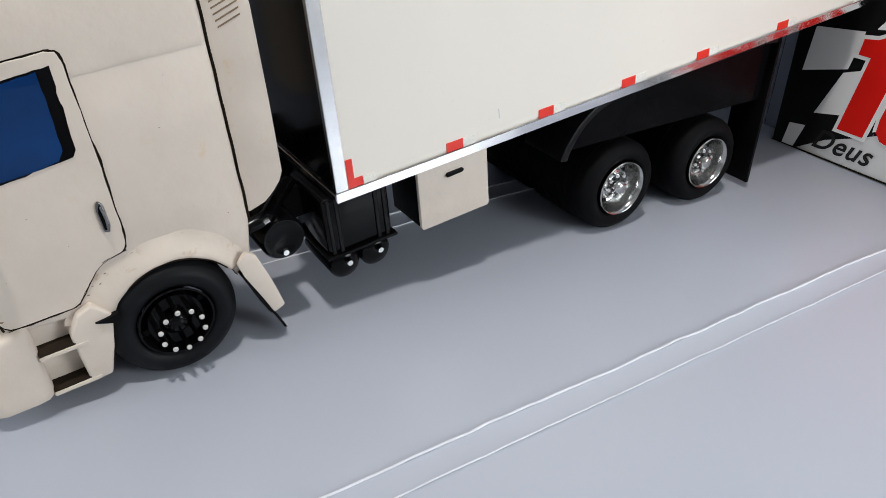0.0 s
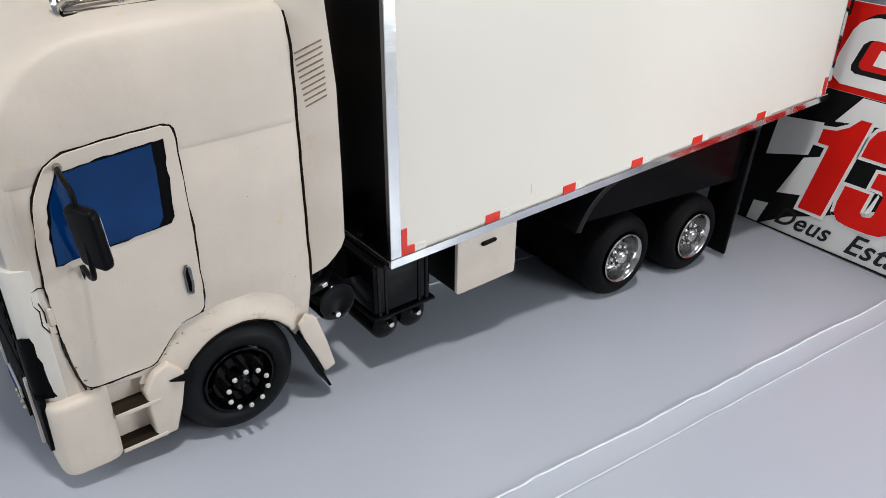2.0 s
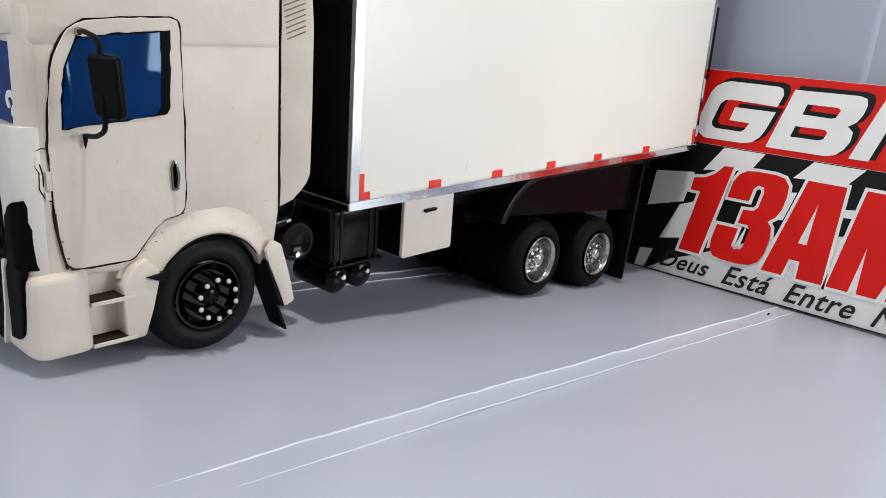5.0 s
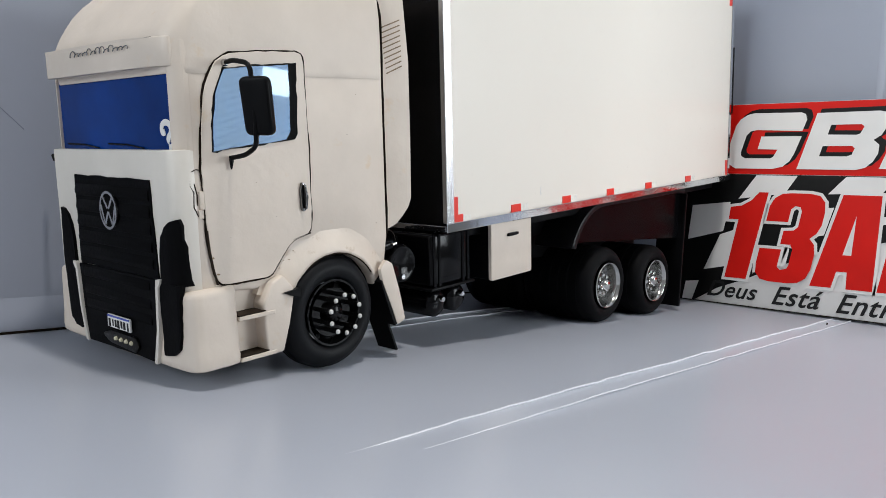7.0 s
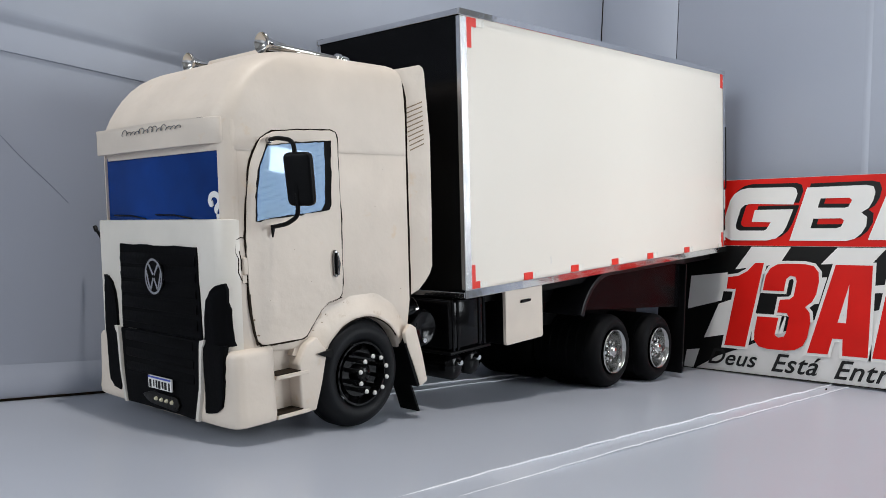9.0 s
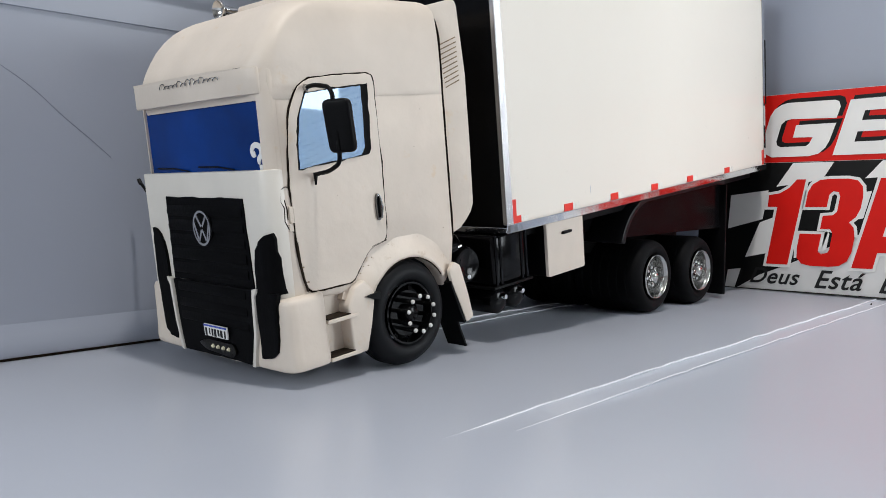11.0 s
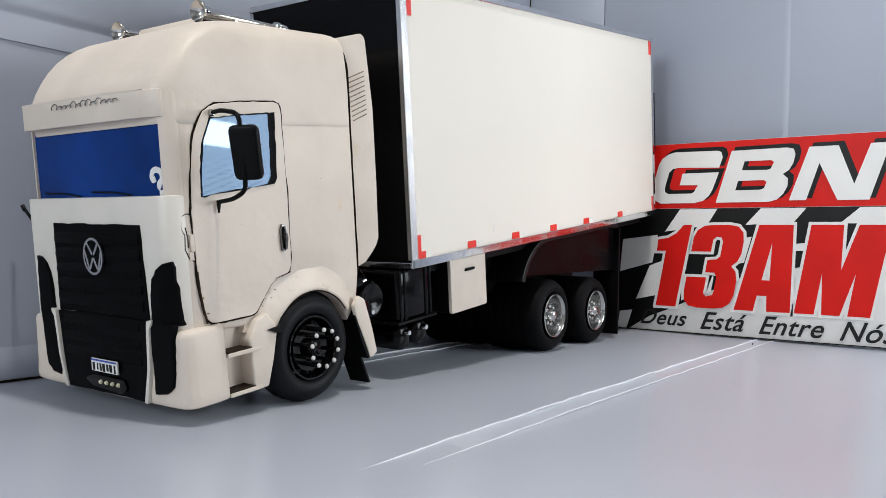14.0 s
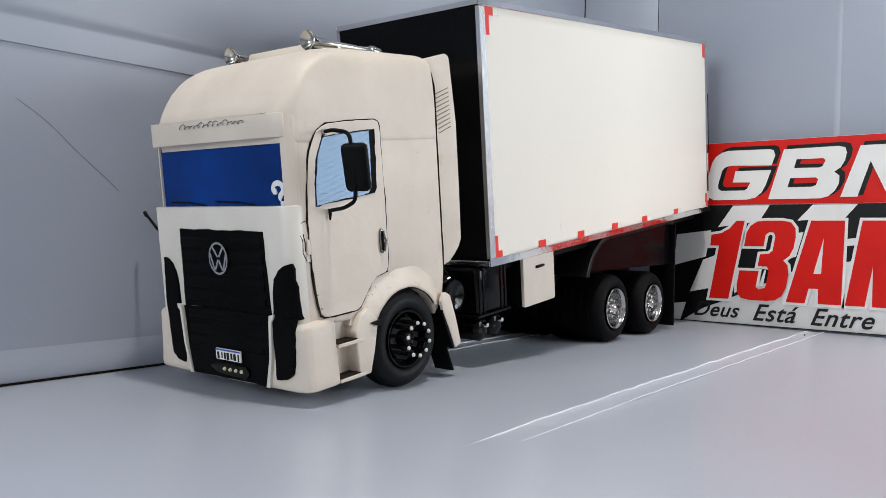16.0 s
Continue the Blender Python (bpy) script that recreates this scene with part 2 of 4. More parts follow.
def finer(points, step):
    """A closed outline with its long sides cut into short ones."""
    out = []
    n = len(points)
    for i in range(n):
        a, b = Vector(points[i]), Vector(points[(i + 1) % n])
        k = max(1, int((b - a).length / step))
        out += [tuple(a.lerp(b, j / k)) for j in range(k)]
    return out


def thing(name, place, label, category, group="", kind=""):
    ob = new(name)
    ob.empty_display_size = 0.02
    ob.location = place
    return tagged(ob, label, category, group, kind)


# ---- the setting ----
WX, WY = 0.640, 0.268
# Unseen floor round the sheet, kept dark to dim reflections and bounce.
tagged(part("room_floor", box(-2.2, 2.0, -1.1, 1.0, -0.06, -0.021), ROOMFLOOR), "unseen dark room floor added to dim reflections", "floor", kind="structure")
floor = tagged(part("floor", box(-2.2, WX + 0.04, -0.66, 0.30, -0.020, 0.0, 0.002), FLOORPLASTIC), "smooth grey-blue glossy plastic sheet floor", "floor", kind="structure")


def strip(name, y0, y1, x0, x1, label, seed):
    """A joint of two floor sheets: a taped strip whose far edge is raised and wavy; it dies away at its front end."""
    bm = bmesh.new()
    n = 130

    def wave(x):
        return 0.0024 * noise.noise((x * 11, seed, 0)) + 0.0008 * noise.noise((x * 45, seed, 3))

    def fade(x):
        return min(1.0, max(0.0, (x - x0) / 0.28))

    rows = []
    for i in range(n + 1):
        x = x0 + 0.15 + (x1 - x0 - 0.15) * i / n
        w, f = wave(x), fade(x) * min(1.0, (x - x0 - 0.15) / 0.08)
        z = 0.0012 + 0.0008 * noise.noise((x * 28, seed, 7))
        rows.append([bm.verts.new((x, y, h * f + 0.00005)) for y, h in ((y0 - 0.0016, 0.0), (y0 + w * 0.2, z * 0.25), (y0 + 0.0018, 0.0004), (y0 + 0.0032, 0.0004), (y1 - 0.0050 + w, 0.0004), (y1 - 0.0026 + w, 0.0005), (y1 + w, z * 0.35 + 0.0004), (y1 + 0.0024 + w, 0.0))])
    for a, b in zip(rows, rows[1:]):
        for k in range(7):
            bm.faces.new((a[k], b[k], b[k + 1], a[k + 1]))
    ob = tagged(part(name, bm, FLOORPLASTIC, smooth=True), label, "floor joint", kind="structure")
    for y, r, k, late in ((y0, 0.00060, 0.2, 0.02), (y1, 0.0009, 1.0, 0.0)):
        pts = []
        for i in range(n + 1):
            x = x0 + late + (x1 - x0 - late) * i / n
            up = fade(x - late) * (0.0017 + 0.0008 * noise.noise((x * 28, seed, 7)) + 0.0004 * noise.noise((x * 90, seed, 5)))
            pts.append((x, y + wave(x) * k, up - 0.0016 + fade(x - late) * 0.0014))
        part("raised_edge", tube(pts, r, 6), TAPEEDGE, ob, smooth=True)
    return ob


strip("floor_joint_1", -0.169, -0.147, -0.305, 0.600, "long pale taped joint between floor sheets", 3)
strip("floor_joint_2", 0.112, 0.135, -0.16, 0.600, "pale taped joint in the floor under the truck", 8)

tagged(part("floor_mark", prism([(0.5420, -0.1580), (0.5520, -0.1560), (0.5520, -0.1540), (0.5420, -0.1565)], "z", 0.0004, 0.0016), SEAM), "short dark mark on the floor joint", "mark", kind="structure")

TURNED = Matrix.Translation((WX, 0.2530, 0)) @ Matrix.Rotation(radians(-0.25), 4, "Z") @ Matrix.Translation((-WX, -WY + 0.004, 0))


def wall_piece(bm):
    bm.transform(TURNED)
    return bm


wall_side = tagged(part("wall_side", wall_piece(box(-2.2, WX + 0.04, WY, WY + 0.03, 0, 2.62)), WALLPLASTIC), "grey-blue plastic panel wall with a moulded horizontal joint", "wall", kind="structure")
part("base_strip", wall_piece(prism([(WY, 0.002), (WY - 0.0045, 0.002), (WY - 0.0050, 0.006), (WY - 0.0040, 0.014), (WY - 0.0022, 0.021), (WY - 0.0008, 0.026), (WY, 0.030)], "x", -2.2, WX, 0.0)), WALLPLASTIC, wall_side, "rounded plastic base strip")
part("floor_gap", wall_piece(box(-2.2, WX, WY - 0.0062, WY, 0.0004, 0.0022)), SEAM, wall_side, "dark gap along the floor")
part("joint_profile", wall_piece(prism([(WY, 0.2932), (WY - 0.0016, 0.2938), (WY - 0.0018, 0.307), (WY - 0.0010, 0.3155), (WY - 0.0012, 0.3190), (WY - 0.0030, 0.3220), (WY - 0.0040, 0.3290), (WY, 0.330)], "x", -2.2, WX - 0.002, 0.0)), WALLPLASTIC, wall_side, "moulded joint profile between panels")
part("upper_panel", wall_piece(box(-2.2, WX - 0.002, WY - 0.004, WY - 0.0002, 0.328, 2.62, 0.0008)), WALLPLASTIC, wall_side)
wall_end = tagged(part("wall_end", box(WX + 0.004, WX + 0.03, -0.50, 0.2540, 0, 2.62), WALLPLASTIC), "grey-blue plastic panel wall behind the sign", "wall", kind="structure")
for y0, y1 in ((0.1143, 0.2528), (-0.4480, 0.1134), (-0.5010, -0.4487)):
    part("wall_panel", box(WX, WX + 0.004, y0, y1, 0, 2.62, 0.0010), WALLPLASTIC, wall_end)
# The opening is made up to hold the added left fill lamp.
tagged(part("wall_back", merge(box(-2.26, -2.2, -1.1, -0.40, -0.06, 2.62), box(-2.26, -2.2, 0.20, 1.0, -0.06, 2.62), box(-2.26, -2.2, -0.40, 0.20, -0.06, 0.50), box(-2.26, -2.2, -0.40, 0.20, 1.30, 2.62), box(-2.27, -2.26, -0.42, 0.22, 0.48, 1.32)), ROOMPAINT), "plain painted room wall", "wall", kind="structure")
wall_front = merge(box(-2.2, 0.39, -1.16, -1.1, -0.06, 2.62), box(1.05, 2.0, -1.16, -1.1, -0.06, 2.62), box(0.39, 1.05, -1.16, -1.1, -0.06, 0.15), box(0.39, 1.05, -1.16, -1.1, 0.73, 2.62))
tagged(part("wall_front", wall_front, ROOMPAINT), "plain painted room wall beside an opening", "wall", kind="structure")
tagged(part("ceiling", box(-2.23, 2.03, -1.16, 1.0, 2.62, 2.65), ROOMPAINT), "plain pale ceiling", "ceiling", kind="structure")
tagged(part("wall_far", box(2.0, 2.03, -1.16, 1.0, -0.06, 2.62), ROOMPAINT), "plain painted room wall", "wall", kind="structure")
tagged(part("wall_rear", box(WX + 0.04, 2.0, 0.97, 1.0, -0.06, 2.62), ROOMPAINT), "plain painted room wall", "wall", kind="structure")

line = [(-0.340, 0.247), (-0.313, 0.230), (-0.286, 0.205), (-0.262, 0.186), (-0.246, 0.172)]
pts = [(x, WY - 0.0001, z) for x, z in line]
part("wall_scratch", wall_piece(tube(rounded(pts, 0.45, 4), 0.00032, 6)), SCRATCH, wall_side, "thin grey scratch on the panel")
blind = tagged(part("window_1", box(0.38, 1.06, -1.165, -1.160, 0.14, 0.74), ROOMPAINT), "bright window opening with thin blind slats", "window", kind="structure")
for k in range(48):
    z = -0.10 + k * 0.0155
    xa, xb = max(0.395, 0.395 + (0.155 - z) / 0.42), min(1.045, 0.395 + (0.725 - z) / 0.42)
    if xb - xa > 0.03:
        za, zb = z + (xa - 0.395) * 0.42, z + (xb - 0.395) * 0.42
        part("blind_slat", prism([(xa, za), (xb, zb), (xb, zb + 0.0008), (xa, za + 0.0008)], "y", -1.094, -1.092), ROOMPAINT, blind)

part("panel_ridge", prism([(WX, -0.173), (WX - 0.00015, -0.1705), (WX - 0.0003, -0.1680), (WX - 0.00015, -0.1660), (WX, -0.1645)], "z", 0, 2.62), WALLPLASTIC, wall_end)
part("corner_gap", box(WX - 0.0006, WX + 0.0036, 0.2529, 0.2542, 0, 2.62), SEAM, wall_end, "dark open corner joint")
part("panel_gap", box(WX + 0.0010, WX + 0.0039, 0.1135, 0.1142, 0, 2.62), SEAM, wall_end)

# ---- the sign ----
sign = thing("sign_board", (0.614, -0.14, 0), "red, black and white lettered sign board against the wall", "sign")
SX = 0.610


def flat(points_list, level, name, mat, parent, label="", grow=0.0, depth=0.0003):
    """Outlines in (across, up) laid on the sign's face as one thin cut-out; inner outlines are holes."""
    cu = bpy.data.curves.new(name, "CURVE")
    cu.dimensions, cu.fill_mode, cu.extrude, cu.offset = "2D", "BOTH", depth / 2, grow
    for pts in points_list:
        sp = cu.splines.new("POLY")
        sp.points.add(len(pts) - 1)
        for q, p in zip(sp.points, pts):
            q.co = (p[0], p[1], 0, 1)
        sp.use_cyclic_u = True
    return laid(cu, level, name, mat, parent, label)


def laid(cu, level, name, mat, parent, label=""):
    tmp = bpy.data.objects.new("tmp", cu)
    scene.collection.objects.link(tmp)
    me = bpy.data.meshes.new_from_object(tmp.evaluated_get(bpy.context.evaluated_depsgraph_get()))
    bpy.data.objects.remove(tmp)
    bm = bmesh.new()
    bm.from_mesh(me)
    bpy.data.meshes.remove(me)
    bm.transform(Matrix(((0, 0, -1, SX - level), (-1, 0, 0, 0), (0, 1, 0, 0), (0, 0, 0, 1))))
    return part(name, bm, mat, parent, label)


def rect(a0, a1, z0, z1, shear=0.0):
    return [(a0 + shear * z0, z0), (a1 + shear * z0, z0), (a1 + shear * z1, z1), (a0 + shear * z1, z1)]


def glyph(shapes, a, z, width, height, shear, dx=0.0, dz=0.0):
    return [[(a + dx + p[0] * width + shear * p[1] * height, z + dz + p[1] * height) for p in s] for s in shapes]


G = [[(1.01, .66), (1.02, .86), (.97, .96), (.90, .99), (.16, 1), (.05, .97), (-.04, .89), (-.08, .77), (-.08, .40), (-.05, .18), (.03, .05), (.15, -.02), (.76, -.02), (.90, .02), (.98, .12), (1.01, .25), (1.03, .57), (.40, .57), (.41, .34), (.73, .33), (.70, .20), (.66, .17), (.25, .17), (.18, .21), (.15, .28), (.15, .60), (.20, .67), (.30, .69)]]
B = [[(-.01, -.02), (.84, -.02), (.95, .02), (1.02, .12), (1.05, .26), (1.02, .41), (.92, .49), (1.0, .57), (1.03, .70), (1.02, .85), (.97, .95), (.86, .98), (0, .97)], [(.26, .59), (.26, .76), (.68, .76), (.73, .72), (.71, .60), (.66, .58)], [(.25, .21), (.25, .39), (.66, .39), (.71, .35), (.70, .24), (.64, .21)]]
NN = [[(-.02, 0), (.20, 0), (.22, .67), (.59, -.01), (.97, -.01), (1, .98), (.77, .98), (.73, .27), (.39, .97), (.03, .97)]]
ONE = [[(.25, 0), (1.01, 0), (1.07, 1), (.76, 1), (.54, .90), (.25, .84), (-.12, .82), (-.09, .68), (.26, .68)]]
THREE = [[(0, .68), (0, .85), (.06, .94), (.18, .99), (.35, 1), (.68, 1), (.85, .98), (.96, .91), (1, .80), (1, .66), (.95, .57), (.85, .51), (.95, .45), (1, .34), (1, .17), (.95, .07), (.83, .015), (.66, 0), (.32, 0), (.14, .02), (.03, .09), (0, .20), (0, .37), (.40, .37), (.40, .17), (.47, .14), (.58, .16), (.60, .20), (.60, .38), (.54, .43), (.36, .43), (.36, .58), (.54, .59), (.60, .63), (.60, .80), (.56, .85), (.46, .86), (.40, .82), (.40, .68)]]
AA = [[(0, 0), (.35, 0), (.37, .18), (.54, .18), (.59, 0), (1, 0), (.77, 1), (.17, 1)], [(.40, .36), (.46, .79), (.54, .36)]]
MM = [[(-.03, 0), (.24, 0), (.24, .47), (.34, 0), (.58, 0), (.68, .47), (.68, 0), (.97, 0), (1, 1), (.60, 1), (.48, .50), (.40, 1), (-.03, 1)]]

part("bottom_gap", box(SX - 0.0022, SX + 0.003, -0.375, 0.078, 0.0002, 0.0012), SEAM, sign, "dark line under the board")
part("board", box(SX, SX + 0.004, -0.375, 0.078, 0.0010, 0.283, 0.0004), SIGNWHITE, sign, "white sign board")
flat([rect(-0.077, 0.374, 0.186, 0.2826)], 0.0004, "red_band", SIGNRED, sign, "red vinyl band")
flat([[(-0.0775, 0.0006), (-0.047, 0.0006), (-0.013, 0.022), (0.023, 0.037), (0.119, 0.084), (0.201, 0.103), (0.314, 0.119), (0.3745, 0.126), (0.3745, 0.1855), (-0.0775, 0.1855)]], 0.0004, "black_field", SIGNBLACK, sign, "black vinyl field of the chequered flag")
CHECKS = (
    [(0.032, 0.1845), (0.087, 0.1845), (0.072, 0.160), (0.009, 0.151)],
    [(0.148, 0.1845), (0.208, 0.1845), (0.192, 0.165), (0.127, 0.161)],
    [(0.274, 0.1845), (0.329, 0.1845), (0.309, 0.163), (0.250, 0.163)],
    [(-0.058, 0.139), (-0.002, 0.146), (-0.010, 0.104), (-0.062, 0.089)],
    [(-0.014, 0.099), (0.009, 0.108), (0.022, 0.060), (-0.035, 0.047)],
    [(-0.061, 0.027), (-0.041, 0.030), (-0.050, 0.001), (-0.065, 0.001)],
    [(0.098, 0.138), (0.136, 0.144), (0.126, 0.107), (0.106, 0.103)],
    [(0.186, 0.124), (0.222, 0.127), (0.220, 0.138), (0.190, 0.134)],
    [(0.340, 0.150), (0.373, 0.150), (0.373, 0.163), (0.346, 0.163)],
)
for c in CHECKS:
    flat([c], 0.0008, "white_check", SIGNWHITE, sign)
for nm, sh, a, w in (("letter_g", G, -0.011, 0.085), ("letter_b", B, 0.086, 0.087), ("letter_n", NN, 0.187, 0.101)):
    flat(glyph(sh, a, 0.195, w, 0.075, 0.28, 0.006, 0.004), 0.0008, nm + "_shadow", SIGNBLACK, sign, grow=0.0016)
    flat(glyph(sh, a, 0.195, w, 0.075, 0.28), 0.0014, nm, SIGNWHITE, sign, "white vinyl letter")
for nm, sh, a, w in (("digit_one", ONE, -0.013, 0.040), ("digit_three", THREE, 0.036, 0.073), ("letter_a", AA, 0.113, 0.076), ("letter_m", MM, 0.197, 0.094)):
    flat(glyph(sh, a, 0.039, w, 0.122, 0.17), 0.0014, nm + "_outline", SIGNWHITE, sign, grow=0.0040)
    flat(glyph(sh, a, 0.039, w, 0.122, 0.17), 0.0019, nm, SIGNRED, sign, "red vinyl letter with a white outline")
for word, a, z, size in (("Deus", -0.029, 0.0105, 0.032), ("Está", 0.063, 0.0085, 0.036), ("Entre", 0.146, 0.0075, 0.036), ("Nós!", 0.250, 0.0065, 0.037)):
    cu = bpy.data.curves.new("word", "FONT")
    cu.body, cu.size, cu.shear, cu.offset, cu.extrude, cu.space_character = word, size, 0.38, 0.0004, 0.00015, 1.06
    ob = laid(cu, 0.0014, "painted_word", INK, sign, "black hand-lettered word")
    ob.data.transform(Matrix.Translation((0, -a, z)))

sign.rotation_euler.x, sign.location.z = radians(-0.45), 0.0018

# ---- the toy truck: chassis, wheels ----
truck = thing("toy_box_truck", (0.15, YC, 0), "handmade cream toy box truck with blue windows and raised rear", "toy truck")


def near_far(y0, y1):
    """The same stretch of width on the side that the camera sees and on the far side."""
    return ((y0, y1), (2 * YC - y1, 2 * YC - y0))


for y0, y1 in near_far(0.052, 0.064):
    part("chassis_rail", box(-0.20, 0.575, y0, y1, -0.034, -0.008, 0.001), DULLBLACK, truck, rake=True)
for u in (-0.05, 0.16, 0.225, 0.36, 0.48):
    part("cross_member", box(u, u + 0.014, 0.064, 0.129, -0.030, -0.012, 0.001), DULLBLACK, truck, rake=True)
part("sub_frame", box(0.005, 0.585, 0.020, 0.173, -0.012, -0.0005, 0.0006), DULLBLACK, truck, rake=True)


def tyre_profile(y0, y1, R, rim):
    w = y1 - y0
    out = [(y0 + 0.0030, rim), (y0 + 0.0006, rim + 0.0028), (y0 - 0.0012, rim + (R - rim) * 0.42), (y0 + 0.0002, R - 0.0068), (y0 + 0.0026, R - 0.0036), (y0 + 0.0058, R - 0.0014), (y0 + 0.0095, R - 0.0002)]
    n = max(3, int(w / 0.014))
    for k in range(n):
        c = y0 + 0.010 + (w - 0.020) * (k + 0.5) / n
        out += [(c - 0.0008, R), (c - 0.0004, R - 0.0005), (c + 0.0004, R - 0.0005), (c + 0.0008, R)]
    out += [(y1 - 0.0095, R - 0.0002), (y1 - 0.0058, R - 0.0014), (y1 - 0.0026, R - 0.0036), (y1 - 0.0002, R - 0.0068), (y1 + 0.0012, rim + (R - rim) * 0.42), (y1 - 0.0006, rim + 0.0028), (y1 - 0.0030, rim)]
    return out


def wheel(name, x, y0, y1, R, rim, out, front):
    """One wheel with its tyre; out is -1 where its face looks to -y and 1 where it looks to +y."""
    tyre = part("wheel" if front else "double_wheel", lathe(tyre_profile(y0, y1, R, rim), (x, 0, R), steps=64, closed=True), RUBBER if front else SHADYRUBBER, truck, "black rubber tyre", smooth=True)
    face = y0 if out < 0 else y1
    s = -out

    def turned(prof, mat, nm, steps=40):
        return part(nm, lathe([(face + s * d, r) for d, r in prof], (x, 0, R), steps=steps, cap=False), mat, tyre, smooth=True)

    if front:
        turned([(0.0005, rim), (0.0005, rim - 0.0015), (0.010, rim - 0.0035), (0.0115, 0.0190), (0.0040, 0.0185), (0.0040, 0.0110), (0.0070, 0.0100), (0.0070, 0.0)], BLACK, "rim")
        turned([(-0.0030, 0.0), (-0.0030, 0.0050), (-0.0015, 0.0066), (0.0055, 0.0072)], BLACK, "hub_cap", 20)
        for k in range(10):
            a = 2 * math.pi * (k + 0.72) / 10
            cx, cz = x + 0.0145 * math.cos(a), R + 0.0008 + 0.0145 * math.sin(a)
            nut = part("wheel_nut", lathe([(face + s * 0.010, 0.0018), (face - s * 0.0128, 0.0018)], (cx, 0, cz), steps=10), DARKCHROME, tyre, "long dark chrome wheel nut", smooth=False)
            part("nut_tip", lathe([(face - s * 0.0124, 0.00185), (face - s * 0.0133, 0.0017), (face - s * 0.0139, 0.0012), (face - s * 0.0139, 0.0)], (cx, 0, cz), steps=10), TIP, nut, smooth=False)
        for k in range(8):
            a = 2 * math.pi * (k + 0.5) / 8
            cx, cz = x + 0.0205 * math.cos(a), R + 0.0205 * math.sin(a)
            part("rim_hole", lathe([(face + s * 0.0096, 0.0025), (face + s * 0.0090, 0.0024)], (cx, 0, cz), steps=10), DULLBLACK, tyre)
    else:
        turned([(-0.0008, rim - 0.0002), (-0.0018, rim - 0.0008), (-0.0012, rim - 0.0018), (0.0030, rim - 0.0030), (0.0110, rim - 0.0045), (0.0150, rim - 0.0068), (0.0155, 0.0165), (0.0120, 0.0150), (0.0105, 0.0135), (0.0105, 0.0)], PLATED, "chrome_rim", 48)
        turned([(-0.0015, 0.0), (-0.0015, 0.0040), (0.0000, 0.0058), (0.0050, 0.0066), (0.0100, 0.0070)], PLATED, "hub_cap", 24)
        for k in range(8):
            a = 2 * math.pi * (k + 0.2) / 8
            cx, cz = x + 0.0108 * math.cos(a), R + 0.0108 * math.sin(a)
            part("wheel_nut", lathe([(face + s * 0.0110, 0.0022), (face + s * 0.0050, 0.0022), (face + s * 0.0040, 0.0014)], (cx, 0, cz), steps=8), CHROME, tyre)
        for k in range(8):
            a = 2 * math.pi * (k + 0.7) / 8
            cx, cz = x + 0.0176 * math.cos(a), R + 0.0176 * math.sin(a)
            part("rim_hole", lathe([(face + s * 0.0152, 0.0027), (face + s * 0.0146, 0.0024)], (cx, 0, cz), steps=12), DULLBLACK, tyre)
    return tyre


for i, (y0, y1) in enumerate(near_far(0.004, 0.034)):
    wheel("front", -0.1185, y0, y1, 0.0435, 0.0255, -1 if i == 0 else 1, True)
for x in (0.2865, 0.4010):
    for i, (y0, y1) in enumerate(near_far(0.006, 0.0955)):
        wheel("rear", x, y0, y1, 0.0435, 0.0262, -1 if i == 0 else 1, False)
for x in (-0.1185, 0.2865, 0.4010):
    part("axle", lathe([(0.03, 0.006), (0.163, 0.006)], (x, 0, 0.0435), steps=16), DULLBLACK, truck, smooth=True)

# rear mudguard, flaps and equipment under the body
for y0, y1 in near_far(0.006, 0.056):
    outer, inner = [], []
    for k in range(17):
        a = math.radians(161 - 71 * k / 16)
        outer.append((0.2735 + 0.072 * math.cos(a), -0.066 + 0.066 * math.sin(a)))
        inner.append((0.2735 + 0.0640 * math.cos(a), -0.066 + 0.0600 * math.sin(a)))
    outer += [(0.452, -0.001), (0.470, -0.004)]
    inner += [(0.452, -0.0070), (0.470, -0.0100)]
    part("rear_mudguard", prism(outer + inner[::-1], "y", y0, y1, 0.0012, 2), GUARD, truck, "curved black mudguard over the rear wheels", rake=True)
    part("rear_mud_flap", prism([(0.470, -0.010), (0.4735, -0.010), (0.4575, -0.1555), (0.4540, -0.1555)], "y", y0 - 0.002 if y0 < 0.05 else y0 + 0.014, y1 - 0.014 if y0 < 0.05 else y1 + 0.002, 0.0005, 1), DULLBLACK, truck, "black hanging mud flap", rake=True)
for y0, y1 in near_far(0.0120, 0.0145):
    part("mudguard_panel", prism([(0.2200, -0.0405), (0.2260, -0.0270), (0.2400, -0.0160), (0.2735, -0.0060), (0.4520, -0.0075), (0.4690, -0.0105), (0.4630, -0.0668), (0.3000, -0.0490)], "y", y0, y1), PANELBLACK, truck, "satin black panel over the rear wheels", rake=True)
# Added sheets that keep the gap between the rear wheels black.
for y0, y1 in near_far(0.0740, 0.0765):
    part("gap_darkener", prism([(0.2200, -0.0405), (0.2735, -0.0060), (0.4690, -0.0105), (0.4600, -0.0900), (0.2290, -0.0640)], "y", y0, y1), DULLBLACK, truck, "dull black sheet added to darken the gap between the wheels", rake=True)
for y0, y1 in near_far(0.080, 0.083):
    part("inner_panel", prism([(0.132, -0.002), (0.575, -0.002), (0.575, -0.060), (0.500, -0.073), (0.400, -0.062), (0.215, -0.040), (0.132, -0.060)], "y", y0, y1), TANKBLACK, truck, "black inner wheel panel", rake=True)
